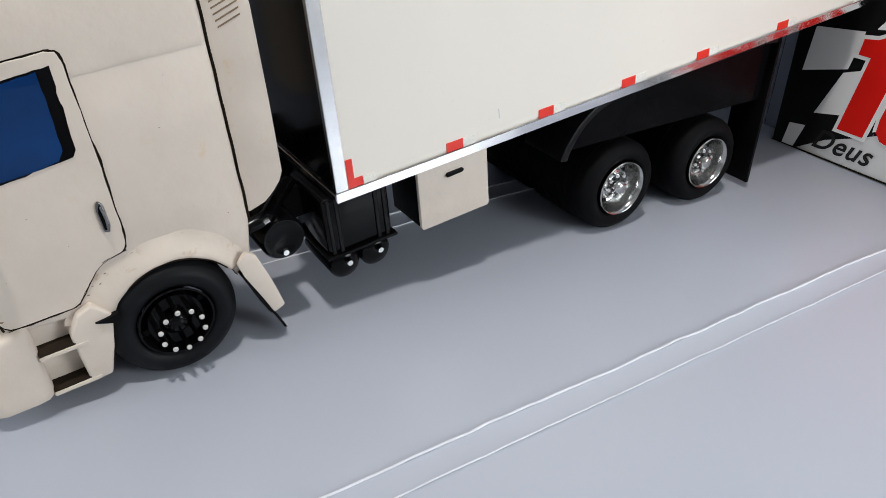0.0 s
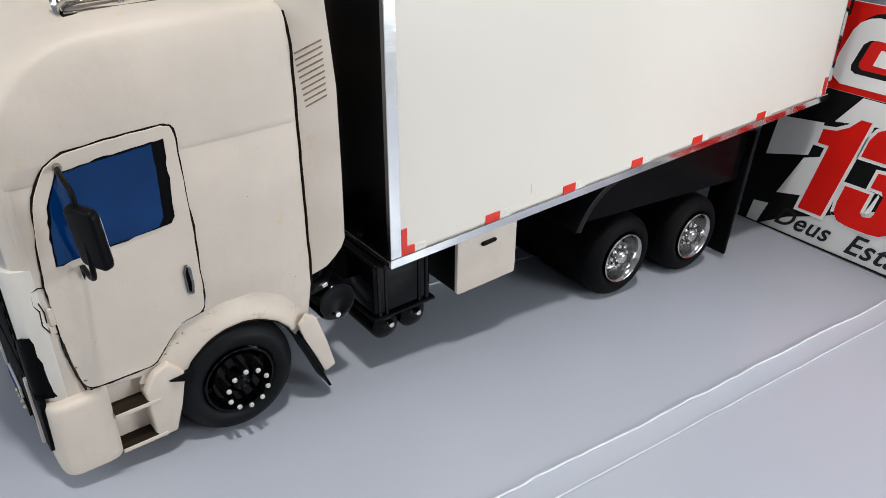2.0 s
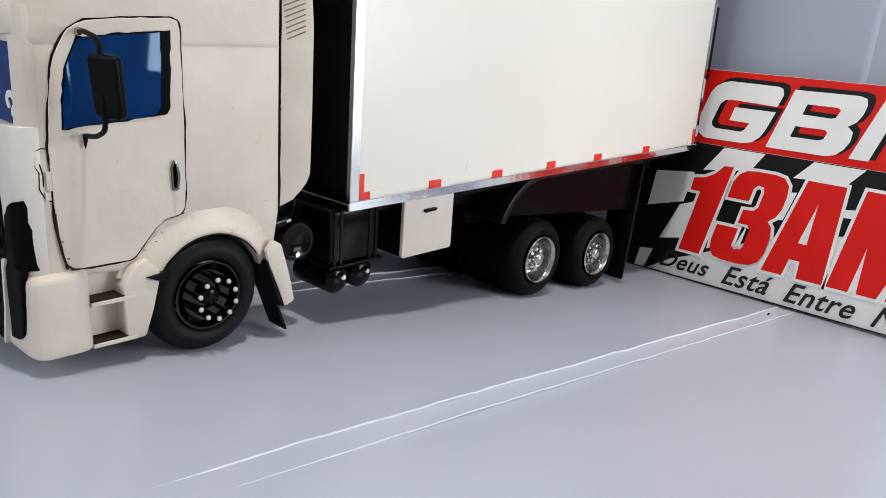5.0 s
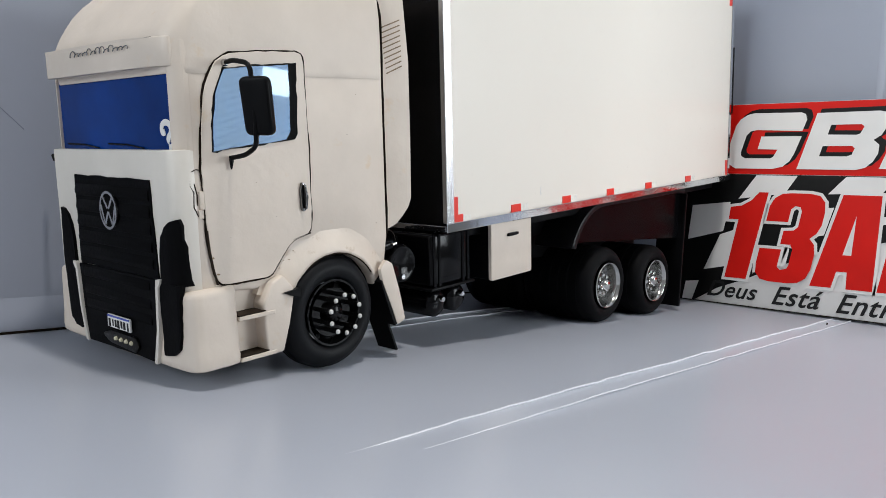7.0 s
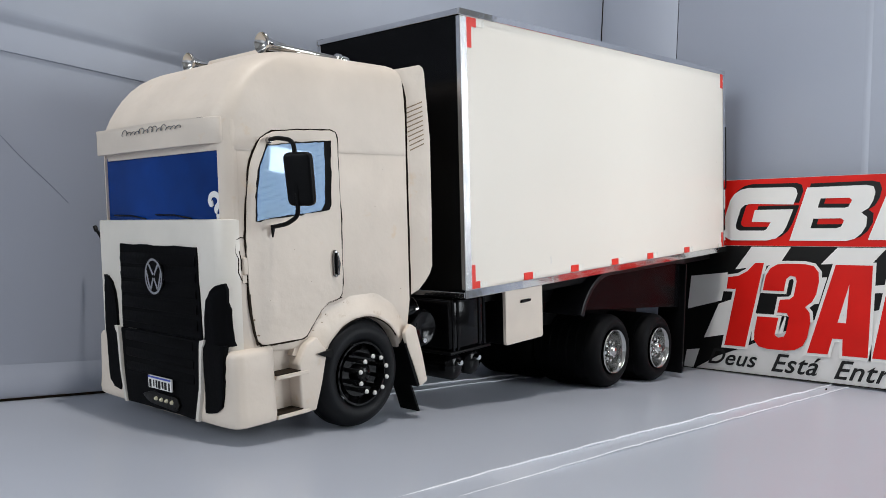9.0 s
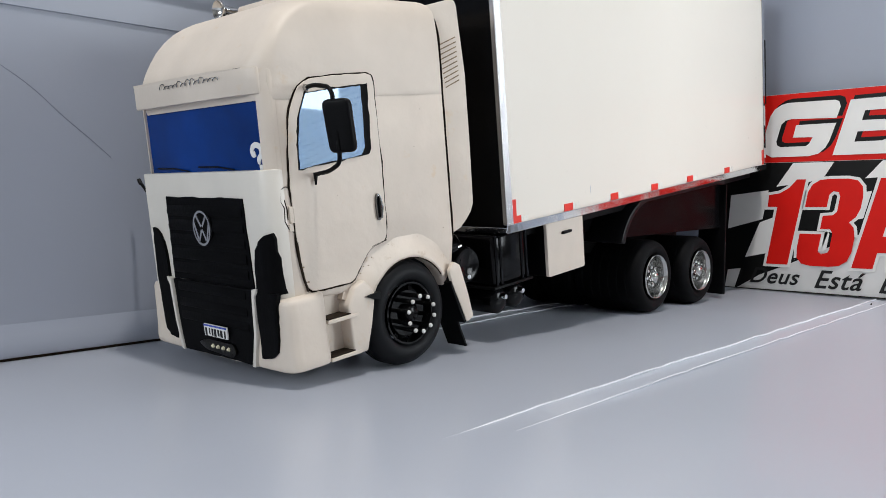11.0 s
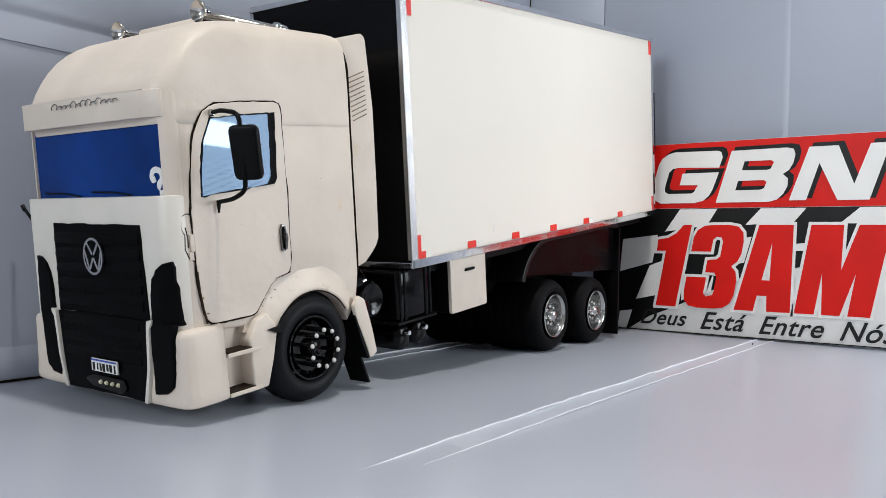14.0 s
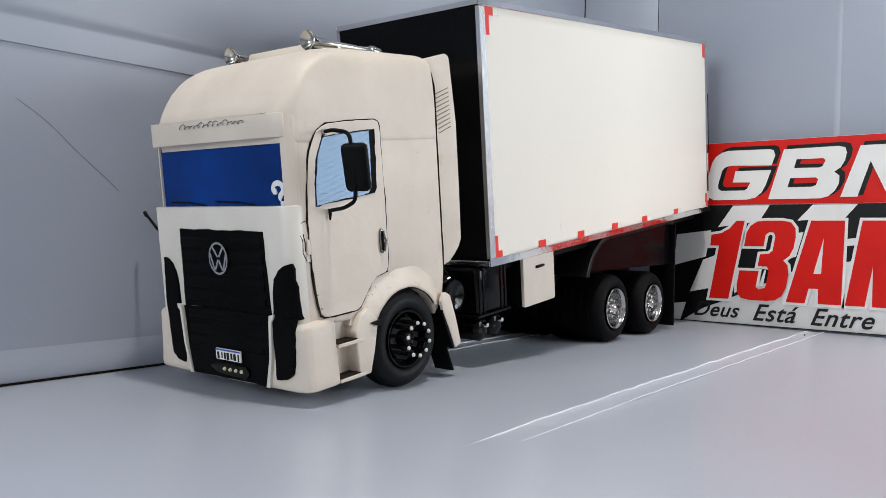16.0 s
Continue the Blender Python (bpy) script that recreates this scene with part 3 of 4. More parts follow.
for y0, y1 in near_far(0.010, 0.062):
    part("rear_bumper_post", box(0.552, 0.562, y0 + 0.062, y1 + 0.018, -0.058, -0.008, 0.001), DULLBLACK, truck, rake=True)
part("rear_bumper_bar", box(0.560, 0.568, 0.070, 0.123, -0.060, -0.045, 0.001), DULLBLACK, truck, rake=True)

# tool box
chest = part("tool_box", box(0.0690, 0.1305, 0.010, 0.052, -0.0550, -0.0015, 0.0008), DULLBLACK, truck, "tool box with a cream lid", rake=True)
part("lid", prism(ring_points([(0.0682, -0.0558), (0.1315, -0.0558), (0.1315, -0.0010), (0.0682, -0.0010)], 0.05, 3), "y", 0.0062, 0.0100, 0.0006), CREAM, chest, "cream lid panel", rake=True)
part("latch", prism(ring_points([(0.092, -0.0165), (0.107, -0.0160), (0.108, -0.0135), (0.093, -0.0135)], 0.4, 3), "y", 0.0035, 0.0064, 0.0005), DULLBLACK, chest, "small black latch", rake=True)
chest_far = part("tool_box", box(0.0690, 0.1305, 0.141, 0.183, -0.0550, -0.0015, 0.0008), DULLBLACK, truck, "tool box with a cream lid", rake=True)

# fuel tank with straps, air bottles and air cleaner
tank = part("fuel_tank", box(-0.008, 0.046, 0.0125, 0.070, -0.0500, -0.0030, 0.0035, 3), TANKBLACK, truck, "glossy black fuel tank with straps", rake=True)
for u in (-0.0050, 0.0015, 0.0330, 0.0400):
    part("strap", merge(box(u, u + 0.0030, 0.0115, 0.0127, -0.0495, -0.0035, 0.0004, 1), box(u, u + 0.0030, 0.0120, 0.060, -0.0508, -0.0498)), TANKBLACK, tank, rake=True)
part("tank_lip", box(-0.010, 0.049, 0.0105, 0.070, -0.0530, -0.0505, 0.0008), DULLBLACK, tank, rake=True)
for u, w in ((0.0065, -0.0665), (0.0330, -0.0660)):
    bottle = part("air_bottle", lathe([(0.017, 0.0), (0.0175, 0.005), (0.019, 0.0100), (0.022, 0.0128), (0.066, 0.0128), (0.070, 0.0080), (0.072, 0.0)], (u, 0, w), steps=28), TANKBLACK, truck, "round black air bottle", rake=True, smooth=True)
    part("valve", lathe([(0.0125, 0.0), (0.0125, 0.0022), (0.0148, 0.0030), (0.0185, 0.0030)], (u + 0.001, 0, w + 0.004), steps=10), CHROME, bottle, "chrome valve", rake=True, smooth=True)
cleaner = part("air_cleaner", lathe([(0.0185, 0.0), (0.0185, 0.0100), (0.0172, 0.0118), (0.0172, 0.0150), (0.0200, 0.0168), (0.064, 0.0168), (0.066, 0.013), (0.067, 0.0)], (-0.0375, 0, -0.0245), steps=36), TANKBLACK, truck, "round black air cleaner drum", rake=True, smooth=True)
part("bolt", lathe([(0.0155, 0.0), (0.0155, 0.0022), (0.0190, 0.0026)], (-0.0385, 0, -0.0350), steps=10), CHROME, cleaner, rake=True, smooth=True)
part("intake_pipe", tube(rounded([(-0.060, 0.022, -0.008), (-0.046, 0.022, -0.006), (-0.030, 0.040, -0.004), (-0.012, 0.060, -0.006)], 0.4), 0.0055, 12), TANKBLACK, truck, "black pipe behind the cab", rake=True, smooth=True)
part("chrome_fitting", tube([(-0.049, 0.0175, -0.0065), (-0.045, 0.0172, -0.0055)], 0.0016, 8), CHROME, truck, rake=True, smooth=True)

part("fuel_tank", box(-0.030, 0.046, 0.125, 0.180, -0.0560, -0.0030, 0.0035, 3), TANKBLACK, truck, "glossy black tank on the far side", rake=True)

# ---- the box body ----
LEN, HGT, WID = 0.592, 0.2585, 0.193
body = part("box_body", box(0.003, LEN - 0.003, 0.0015, WID - 0.0015, 0.002, HGT - 0.002), PANEL, truck, "white laminate box body", rake=True)
part("side_panel", box(0.006, LEN - 0.006, 0.0004, 0.0015, 0.008, HGT - 0.005), PANEL, body, "smooth white side panel", rake=True)
part("front_panel", box(0.0012, 0.003, 0.002, WID - 0.002, 0.004, HGT - 0.004), BLACK, body, "glossy black front panel", rake=True)
part("roof_panel", box(0.010, LEN - 0.010, 0.010, WID - 0.010, HGT - 0.002, HGT - 0.0005), ROOFTOP, body, "beige roof board", rake=True)


def angle_trim(points, axis, a, b, name="metal_edging", mat=ALU):
    part(name, prism(points, axis, a, b, 0.0004, 1), mat, body, "shiny aluminium edging", rake=True)


# upright edgings at the front corners, then the long rails
for side in (0, 1):
    y = (lambda v: v) if side == 0 else (lambda v: WID - v)
    angle_trim([(0.0, y(-0.0008)), (0.0095, y(-0.0008)), (0.0095, y(0.0004)), (0.0012, y(0.0004)), (0.0012, y(0.0042)), (0.0, y(0.0042))], "z", 0.0065, HGT - 0.0065, mat=BRUSHED)
    angle_trim([(LEN, y(-0.0008)), (LEN - 0.0065, y(-0.0008)), (LEN - 0.0065, y(0.0004)), (LEN - 0.0012, y(0.0004)), (LEN - 0.0012, y(0.0080)), (LEN, y(0.0080))], "z", 0.0065, HGT - 0.0065)
    angle_trim([(y(-0.0012), -0.0012), (y(-0.0012), 0.0064), (y(0.0003), 0.0064), (y(0.0003), 0.0), (y(0.012), 0.0), (y(0.012), -0.0012)], "x", -0.0006, LEN + 0.0006, "bottom_rail")
    angle_trim([(y(-0.0012), HGT), (y(-0.0012), HGT - 0.0060), (y(0.0003), HGT - 0.0060), (y(0.0003), HGT - 0.0012), (y(0.010), HGT - 0.0012), (y(0.010), HGT)], "x", -0.0006, LEN + 0.0006, "top_rail")
part("front_sill", box(-0.0006, 0.0010, 0.0006, WID - 0.0006, -0.0010, 0.0040, 0.0003, 1), ALU, body, rake=True)
part("front_header", box(-0.0006, 0.0010, 0.0006, WID - 0.0006, HGT - 0.0055, HGT - 0.0002, 0.0003, 1), ALU, body, rake=True)
part("rear_door_bar", box(LEN + 0.0008, LEN + 0.0170, 0.0040, 0.0070, 0.090, 0.180, 0.0004, 1), DULLBLACK, body, "dark lock bar on the rear door", rake=True)
part("rear_door", box(LEN - 0.003, LEN - 0.0008, 0.008, WID - 0.008, 0.006, HGT - 0.006), PANEL, body, rake=True)
part("under_lip", box(0.004, LEN - 0.004, 0.012, WID - 0.012, -0.0005, 0.002), DULLBLACK, body, rake=True)

# reflective tape on the side
Y_T = (-0.0003, 0.0004)


def tape_piece(points, mat, label):
    part("reflective_tape", prism(points, "y", *Y_T), mat, body, label, rake=True)


def tape_rect(u0, u1, w0, w1, mat):
    tape_piece([(u0, w0), (u1, w0), (u1, w1), (u0, w1)], mat, "red reflective tape" if mat is RED else "silver-white reflective tape")


tape_piece([(0.0100, 0.0066), (0.0215, 0.0066), (0.0215, 0.0130), (0.0150, 0.0130), (0.0150, 0.0285), (0.0100, 0.0285)], RED, "red L-shaped reflective tape")
tape_rect(0.0218, 0.0320, 0.0066, 0.0120, SILVERTAPE)
for u in (0.0915, 0.1775, 0.2645, 0.3520, 0.4570):
    tape_rect(u, u + 0.0145, 0.0066, 0.0138, RED)
    tape_rect(u + 0.0147, u + 0.0265, 0.0066, 0.0136, SILVERTAPE)
tape_piece([(0.0100, 0.2520), (0.0235, 0.2520), (0.0235, 0.2440), (0.0165, 0.2440), (0.0165, 0.2250), (0.0100, 0.2250)], RED, "red L-shaped reflective tape")
tape_rect(0.0238, 0.0350, 0.2450, 0.2520, SILVERTAPE)
tape_rect(0.5795, 0.5850, 0.0066, 0.0270, RED)
tape_rect(0.5690, 0.5793, 0.0066, 0.0125, SILVERTAPE)
tape_rect(0.5780, 0.5850, 0.2330, 0.2525, RED)

part("scuff", prism([(0.1395, 0.0190), (0.1402, 0.0188), (0.1400, 0.0270), (0.1394, 0.0262)], "y", 0.0003, 0.0006), TAPE, body, "small grey scuff on the panel", rake=True)

# ---- the cab ----
CY0, CY1 = 0.0100, 2 * YC - 0.0100
AX, AZ = -0.1205, -0.0480
REAR = -0.0605
arch = [(AX + 0.0455 * math.cos(math.radians(a)), AZ + 0.0455 * math.sin(math.radians(a))) for a in range(15, 171, 8)]
side = [(-0.2355, -0.015), (-0.2355, 0.150), (REAR, 0.150), (REAR, 0.004), (REAR - 0.004, -0.020)] + arch + [(-0.178, -0.032), (-0.180, -0.020)]
cab = part("cab_shell", prism(side, "y", CY0, CY1, 0.0035, 3), CREAM, truck, "cream hand-painted cab shell", rake=True)


def roof_section(w, front, half, r, rear=REAR, rr=0.004, n=10):
    pts = []
    for cx, cy, rad, a0 in ((front + r, YC - half + r, r, 270), (front + r, YC + half - r, r, 180), (rear - rr, YC + half - rr, rr, 90), (rear - rr, YC - half + rr, rr, 0)):
        for k in range(n + 1):
            a = math.radians(a0 - 90 * k / n)
            pts.append((cx + rad * math.cos(a), cy + rad * math.sin(a), w))
    return pts


bm = bmesh.new()
rings = [[bm.verts.new(p) for p in roof_section(*row)] for row in (
    (0.1268, -0.2404, 0.0867, 0.0115), (0.1274, -0.2408, 0.0869, 0.0116), (0.1310, -0.2420, 0.0870, 0.0130), (0.1400, -0.2448, 0.0870, 0.0180), (0.1510, -0.2442, 0.0872, 0.0180), (0.1600, -0.2388, 0.0871, 0.0150), (0.1680, -0.2332, 0.0867, 0.0130),
    (0.1760, -0.2272, 0.0862, 0.012), (0.1840, -0.2200, 0.0854, 0.014), (0.1900, -0.2130, 0.0843, 0.016), (0.1950, -0.2050, 0.0825, 0.018, -0.0610), (0.1985, -0.1978, 0.0800, 0.019, -0.0625), (0.2010, -0.1895, 0.0765, 0.020, -0.0645),
    (0.2030, -0.1800, 0.0715, 0.019, -0.0675), (0.2043, -0.1690, 0.0650, 0.016, -0.0720), (0.2050, -0.1500, 0.0540, 0.012, -0.0800))]
for a, b in zip(rings, rings[1:]):
    for i in range(len(a)):
        bm.faces.new((a[i], a[(i + 1) % len(a)], b[(i + 1) % len(b)], b[i]))
bm.faces.new([bm.verts.new(v.co) for v in rings[0][::-1]])
bm.faces.new(rings[-1])
for v in bm.verts:
    if v.co.z > 0.150 and v.co.x < -0.07:
        v.co += 0.0016 * noise.noise_vector(v.co * 22)
part("high_roof", bm, CREAM, truck, "rounded cream high roof", rake=True, smooth=True)

hatch = part("roof_hatch", prism([(-0.172, 0.1990), (-0.167, 0.2110), (-0.160, 0.2125), (-0.094, 0.2130), (-0.086, 0.2085), (-0.083, 0.1990)], "y", 0.057, 0.138, 0.0015), CREAM, truck, "raised cream roof hatch", rake=True)
part("fin", prism([(-0.100, 0.2110), (-0.090, 0.2215), (-0.084, 0.2225), (-0.082, 0.2060)], "y", 0.1345, 0.1375, 0.0006), CREAM, hatch, rake=True)
part("hatch_seam", prism(grown([(-0.1728, 0.057 - 0.0004), (-0.083, 0.057 - 0.0004), (-0.083, 0.1384), (-0.1728, 0.1384)], 0.0006), "z", 0.2022, 0.2041), SEAM, hatch, rake=True)


def horn(y, w, u0=-0.1790, u1=-0.0920):
    """A trumpet air horn with its mouth forwards, sinking towards its tail, on two feet and a rail."""
    def sunk(bm):
        for v in bm.verts:
            v.co.z -= 0.05 * (v.co.x - u0)
        return bm

    prof = [(u0 + 0.0060, 0.0), (u0 + 0.0045, 0.0036), (u0 + 0.0010, 0.0070), (u0 - 0.0004, 0.0080), (u0 + 0.0006, 0.0085), (u0 + 0.0022, 0.0080), (u0 + 0.0050, 0.0056), (u0 + 0.0120, 0.0038), (u0 + 0.0250, 0.0029), (u1 - 0.012, 0.0022), (u1 - 0.010, 0.0034), (u1 - 0.004, 0.0038), (u1, 0.0032), (u1 + 0.0006, 0.0)]
    h = part("air_horn", sunk(lathe(prof, (0, y, w), axis="x", steps=28)), HORN, truck, "nickel-plated trumpet air horn", rake=True, smooth=True)
    part("horn_collar", sunk(lathe([(u1 - 0.0125, 0.0034), (u1 - 0.0115, 0.0046), (u1 - 0.0080, 0.0046), (u1 - 0.0070, 0.0036)], (0, y, w), axis="x", steps=20)), HORN, h, rake=True, smooth=True)
    for u in (u0 + 0.032, u1 - 0.013):
        part("horn_foot", prism([(y - 0.0070, 0.2030), (y - 0.0040, 0.2030), (y + 0.0016, w - 0.0010 - 0.05 * (u - u0)), (y - 0.0016, w - 0.0010 - 0.05 * (u - u0))], "x", u, u + 0.0035, 0.0004, 1), HORN, h, rake=True)
    part("horn_rail", box(u0 + 0.002, u1 + 0.006, y - 0.0085, y - 0.0030, 0.2042, 0.2052, 0.0004), HORN, h, rake=True)
    # The rail's shadow line, built as a dark strip.
    part("rail_shade", box(u0 + 0.001, u1 + 0.007, y - 0.0090, y - 0.0030, 0.2020, 0.2042), SEAM, h, "dark strip standing in for shade under the rail", rake=True)


horn(0.0470, 0.2115)
horn(0.1500, 0.2100)

# windscreen, visor and front apron
part("windscreen", prism([(0.0165, 0.0790), (0.1835, 0.0790), (0.1835, 0.1320), (0.0165, 0.1320)], "x", -0.2388, -0.2366), SHIELD, cab, "deep blue windscreen", rake=True)


def plan(front, back, y0, y1, r, far=0.0, n=8):
    """A strip seen from above whose front corners are rounded."""
    pts = [(back, y1), (back, y0)]
    for k in range(n + 1):
        a = math.radians(270 - 90 * k / n)
        pts.append((front + r + r * math.cos(a), y0 + r + r * math.sin(a)))
    r = far or r
    for k in range(n + 1):
        a = math.radians(180 - 90 * k / n)
        pts.append((front + r + r * math.cos(a), y1 - r + r * math.sin(a)))
    return pts


pillar = [(-0.2300, CY0 - 0.0002)] + [(-0.2420 + 0.0115 - 0.0115 * math.sin(math.radians(a)), CY0 + 0.0115 - 0.0115 * math.cos(math.radians(a))) for a in range(0, 91, 10)][:7] + [(-0.2408, 0.0178), (-0.2355, 0.0178)]
for k in (0, 1):
    part("windscreen_pillar", prism([(u, y if k == 0 else 2 * YC + 0.0045 - y) for u, y in pillar], "z", 0.0775, 0.1330), CREAM, cab, rake=True)
near_end = [(-0.2476, 0.0620), (-0.2470, 0.0420), (-0.2457, 0.0270), (-0.2430, 0.0175), (-0.2402, 0.0140)]
visor = part("sun_visor", prism([(-0.2280, 0.1785), (-0.2476, 0.1785)] + near_end + [(-0.2280, 0.0140)], "z", 0.1312, 0.1496, 0.0008), CREAM, cab, "cream sun visor over the windscreen", rake=True)
bm = prism([(-0.2463, 0.1785), (-0.2475, 0.1785)] + near_end[:3] + [(-0.2445, 0.0275), (-0.2458, 0.0420), (-0.2463, 0.0620)], "z", 0.1490, 0.1508)
for v in bm.verts:
    if v.co.z > 0.15:
        v.co.z -= 0.0014 * min(1.0, max(0.0, (0.0620 - v.co.y) / 0.035))
part("visor_lip", bm, CREAM, visor, rake=True)
part("visor_seam", prism([(-0.2438, 0.1770), (-0.2462, 0.1770), (-0.2462, 0.0620), (-0.2457, 0.0420), (-0.2444, 0.0270), (-0.2428, 0.0275), (-0.2438, 0.0430)], "z", 0.1490, 0.1499), SEAM, visor, rake=True)
apron = part("front_apron", prism(plan(-0.2450, -0.2300, CY0 - 0.0002, CY1 + 0.0045, 0.0115, 0.0025), "z", -0.0140, 0.0792, 0.0012), WHITE, cab, "white front apron", rake=True)

# bumper
section = [(-0.2080, 0.0012), (-0.2370, 0.0014), (-0.2412, 0.0032), (-0.2436, 0.0068), (-0.2449, 0.0125), (-0.2455, 0.0250), (-0.2460, YC)]
far_section = [(-0.2456, 0.0200), (-0.2451, 0.0040), (-0.2440, -0.0035), (-0.2400, -0.0062), (-0.2080, -0.0064)]
outline = section + [(u, 2 * YC - y) for u, y in far_section]
bm = bmesh.new()
levels = ((-0.0655, -0.0002, -0.0006), (-0.0645, 0.0016, 0.0006), (-0.0600, 0.0022, 0.0010), (-0.0500, 0.0010, 0.0005), (-0.0300, 0.0002, 0.0001), (-0.0170, -0.0002, -0.0002), (-0.0146, -0.0008, -0.0008), (-0.0132, -0.0020, -0.0020), (-0.0122, -0.0048, -0.0048))
rings = []
for w, g, ahead in levels:
    ring = []
    for u, y in ring_points(outline, 0.35, 3):
        k = 1 + g / 0.10
        ring.append(bm.verts.new((-0.2080 + (u + 0.2080) * (1 + ahead / 0.05), YC + (y - YC) * k, w)))
    rings.append(ring)
for a, b in zip(rings, rings[1:]):
    for i in range(len(a)):
        bm.faces.new((a[i], a[(i + 1) % len(a)], b[(i + 1) % len(b)], b[i]))
bm.faces.new(rings[0][::-1])
bm.faces.new(rings[-1])
bumper = part("bumper", bm, CREAM, truck, "cream bumper with rounded corners", rake=True, smooth=True)


def front_shape(points, u0, u1, name, mat, parent, label="", bend=0.0750, seed=0):
    """A shape on both halves of the front face, drawn in (distance from the middle, height); it bends back at the near corner."""
    for sgn in (1, -1):
        pts = wobble(finer(points, 0.004), 0.0004, seed + sgn)
        if sgn < 0:
            pts = [(0.060 + (p[0] - 0.060) * 0.86, p[1]) for p in pts]
        bm = bmesh.new()
        bm.faces.new([bm.verts.new((0, YC - sgn * p[0], p[1])) for p in pts])
        for k in range(1, 14):
            bmesh.ops.bisect_plane(bm, geom=bm.verts[:] + bm.edges[:] + bm.faces[:], plane_co=(0, YC - sgn * (0.060 + 0.0025 * k), 0), plane_no=(0, 1, 0))
        back = bmesh.ops.extrude_face_region(bm, geom=bm.faces[:])["geom"]
        back = {v for v in back if isinstance(v, bmesh.types.BMVert)}
        for v in bm.verts:
            over = min(max(0.0, YC - v.co.y - bend), 0.0112)
            v.co.x = (u1 if v in back else u0) + 0.0115 - math.sqrt(0.0115 ** 2 - over ** 2)
        part(name, bm, mat, parent, label, rake=True)


grille = part("upper_grille", prism(wobble(finer([(YC - 0.0555, 0.0600), (YC + 0.0545, 0.0605), (YC + 0.0560, -0.0060), (YC - 0.0590, -0.0060)], 0.010), 0.0005, 4), "x", -0.2462, -0.2448, 0.0003, 1), GRILLEBLACK, apron, "satin black slatted grille", rake=True)
for w in (0.0500, 0.0385, 0.0270, 0.0155, 0.0040):
    part("slat", prism([(-0.2462, w - 0.0050), (-0.2474, w - 0.0030), (-0.2476, w - 0.0005), (-0.2462, w + 0.0045)], "y", YC - 0.0545, YC + 0.0535, 0.0005), GRILLEBLACK, grille, rake=True)
lower = part("lower_grille", prism(wobble(finer([(YC - 0.0585, -0.0060), (YC + 0.0565, -0.0060), (YC + 0.0545, -0.0400), (YC + 0.0500, -0.0645), (YC - 0.0480, -0.0645), (YC - 0.0560, -0.0400)], 0.010), 0.0005, 7), "x", -0.2476, -0.2440, 0.0006, 1), GRILLEBLACK, bumper, "satin black lower grille", rake=True)
for w in (-0.0110, -0.0240, -0.0350):
    part("slat", prism([(-0.2474, w - 0.0045), (-0.2483, w - 0.0030), (-0.2484, w - 0.0005), (-0.2474, w + 0.0040)], "y", YC - 0.049, YC + 0.049, 0.0006), GRILLEBLACK, lower, rake=True)
front_shape([(0.0632, -0.0090), (0.0864, -0.0090), (0.0860, 0.0080), (0.0842, 0.0352), (0.0790, 0.0338), (0.0722, 0.0298), (0.0672, 0.0228), (0.0645, 0.0120)], -0.2473, -0.2440, "upper_headlamp_housing", GRILLEBLACK, apron, "black headlamp housing", seed=11)
front_shape([(0.0610, -0.0080), (0.0866, -0.0075), (0.0850, -0.0150), (0.0838, -0.0420), (0.0815, -0.0510), (0.0740, -0.0560), (0.0615, -0.0575)], -0.2474, -0.2440, "lower_headlamp_housing", GRILLEBLACK, bumper, "black fog lamp housing", bend=0.0815, seed=15)
for sgn in (1, -1):
    part("grille_trim", prism([(YC - sgn * d, w) for d, w in ((0.0590, -0.0060), (0.0650, -0.0050), (0.0640, -0.0085), (0.0615, -0.0110), (0.0590, -0.0400), (0.0535, -0.0652), (0.0495, -0.0652), (0.0560, -0.0400), (0.0580, -0.0120))], "x", -0.2490, -0.2440, 0.0006), WHITE, bumper, "white trim strip beside the grille", rake=True)

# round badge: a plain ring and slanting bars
bm = bmesh.new()
N_RING = 40
sec = [(0.0136, -0.2478), (0.0136, -0.2490), (0.0118, -0.2490), (0.0118, -0.2478)]
vs = [[bm.verts.new((u, YC - 0.0005 + r * 0.92 * math.cos(2 * math.pi * i / N_RING), 0.0370 + r * math.sin(2 * math.pi * i / N_RING))) for r, u in sec] for i in range(N_RING)]
for i in range(N_RING):
    for k in range(4):
        bm.faces.new((vs[i][k], vs[(i + 1) % N_RING][k], vs[(i + 1) % N_RING][(k + 1) % 4], vs[i][(k + 1) % 4]))
badge = part("round_badge", bm, STEEL, apron, "round silver badge ring", rake=True)
for (a0, b0), (a1, b1) in (((-0.0072, 0.0098), (-0.0008, 0.0012)), ((0.0072, 0.0098), (0.0008, 0.0012)), ((-0.0108, 0.0045), (-0.0056, -0.0100)), ((0.0108, 0.0045), (0.0056, -0.0100)), ((-0.0050, -0.0098), (-0.0004, -0.0012)), ((0.0050, -0.0098), (0.0004, -0.0012))):
    d = Vector((a1 - a0, b1 - b0)).normalized()
    n = Vector((-d.y, d.x)) * 0.0010
    part("badge_bar", prism([(YC - 0.0005 + a0 + n.x, 0.037 + b0 + n.y), (YC - 0.0005 + a1 + n.x, 0.037 + b1 + n.y), (YC - 0.0005 + a1 - n.x, 0.037 + b1 - n.y), (YC - 0.0005 + a0 - n.x, 0.037 + b0 - n.y)], "x", -0.2488, -0.2474), STEEL, badge, rake=True)
part("badge_back", lathe([(-0.2479, 0.0), (-0.2479, 0.0128), (-0.2464, 0.0128)], (0, YC - 0.0005, 0.0370), axis="x", steps=32), GRILLEBLACK, badge, rake=True)

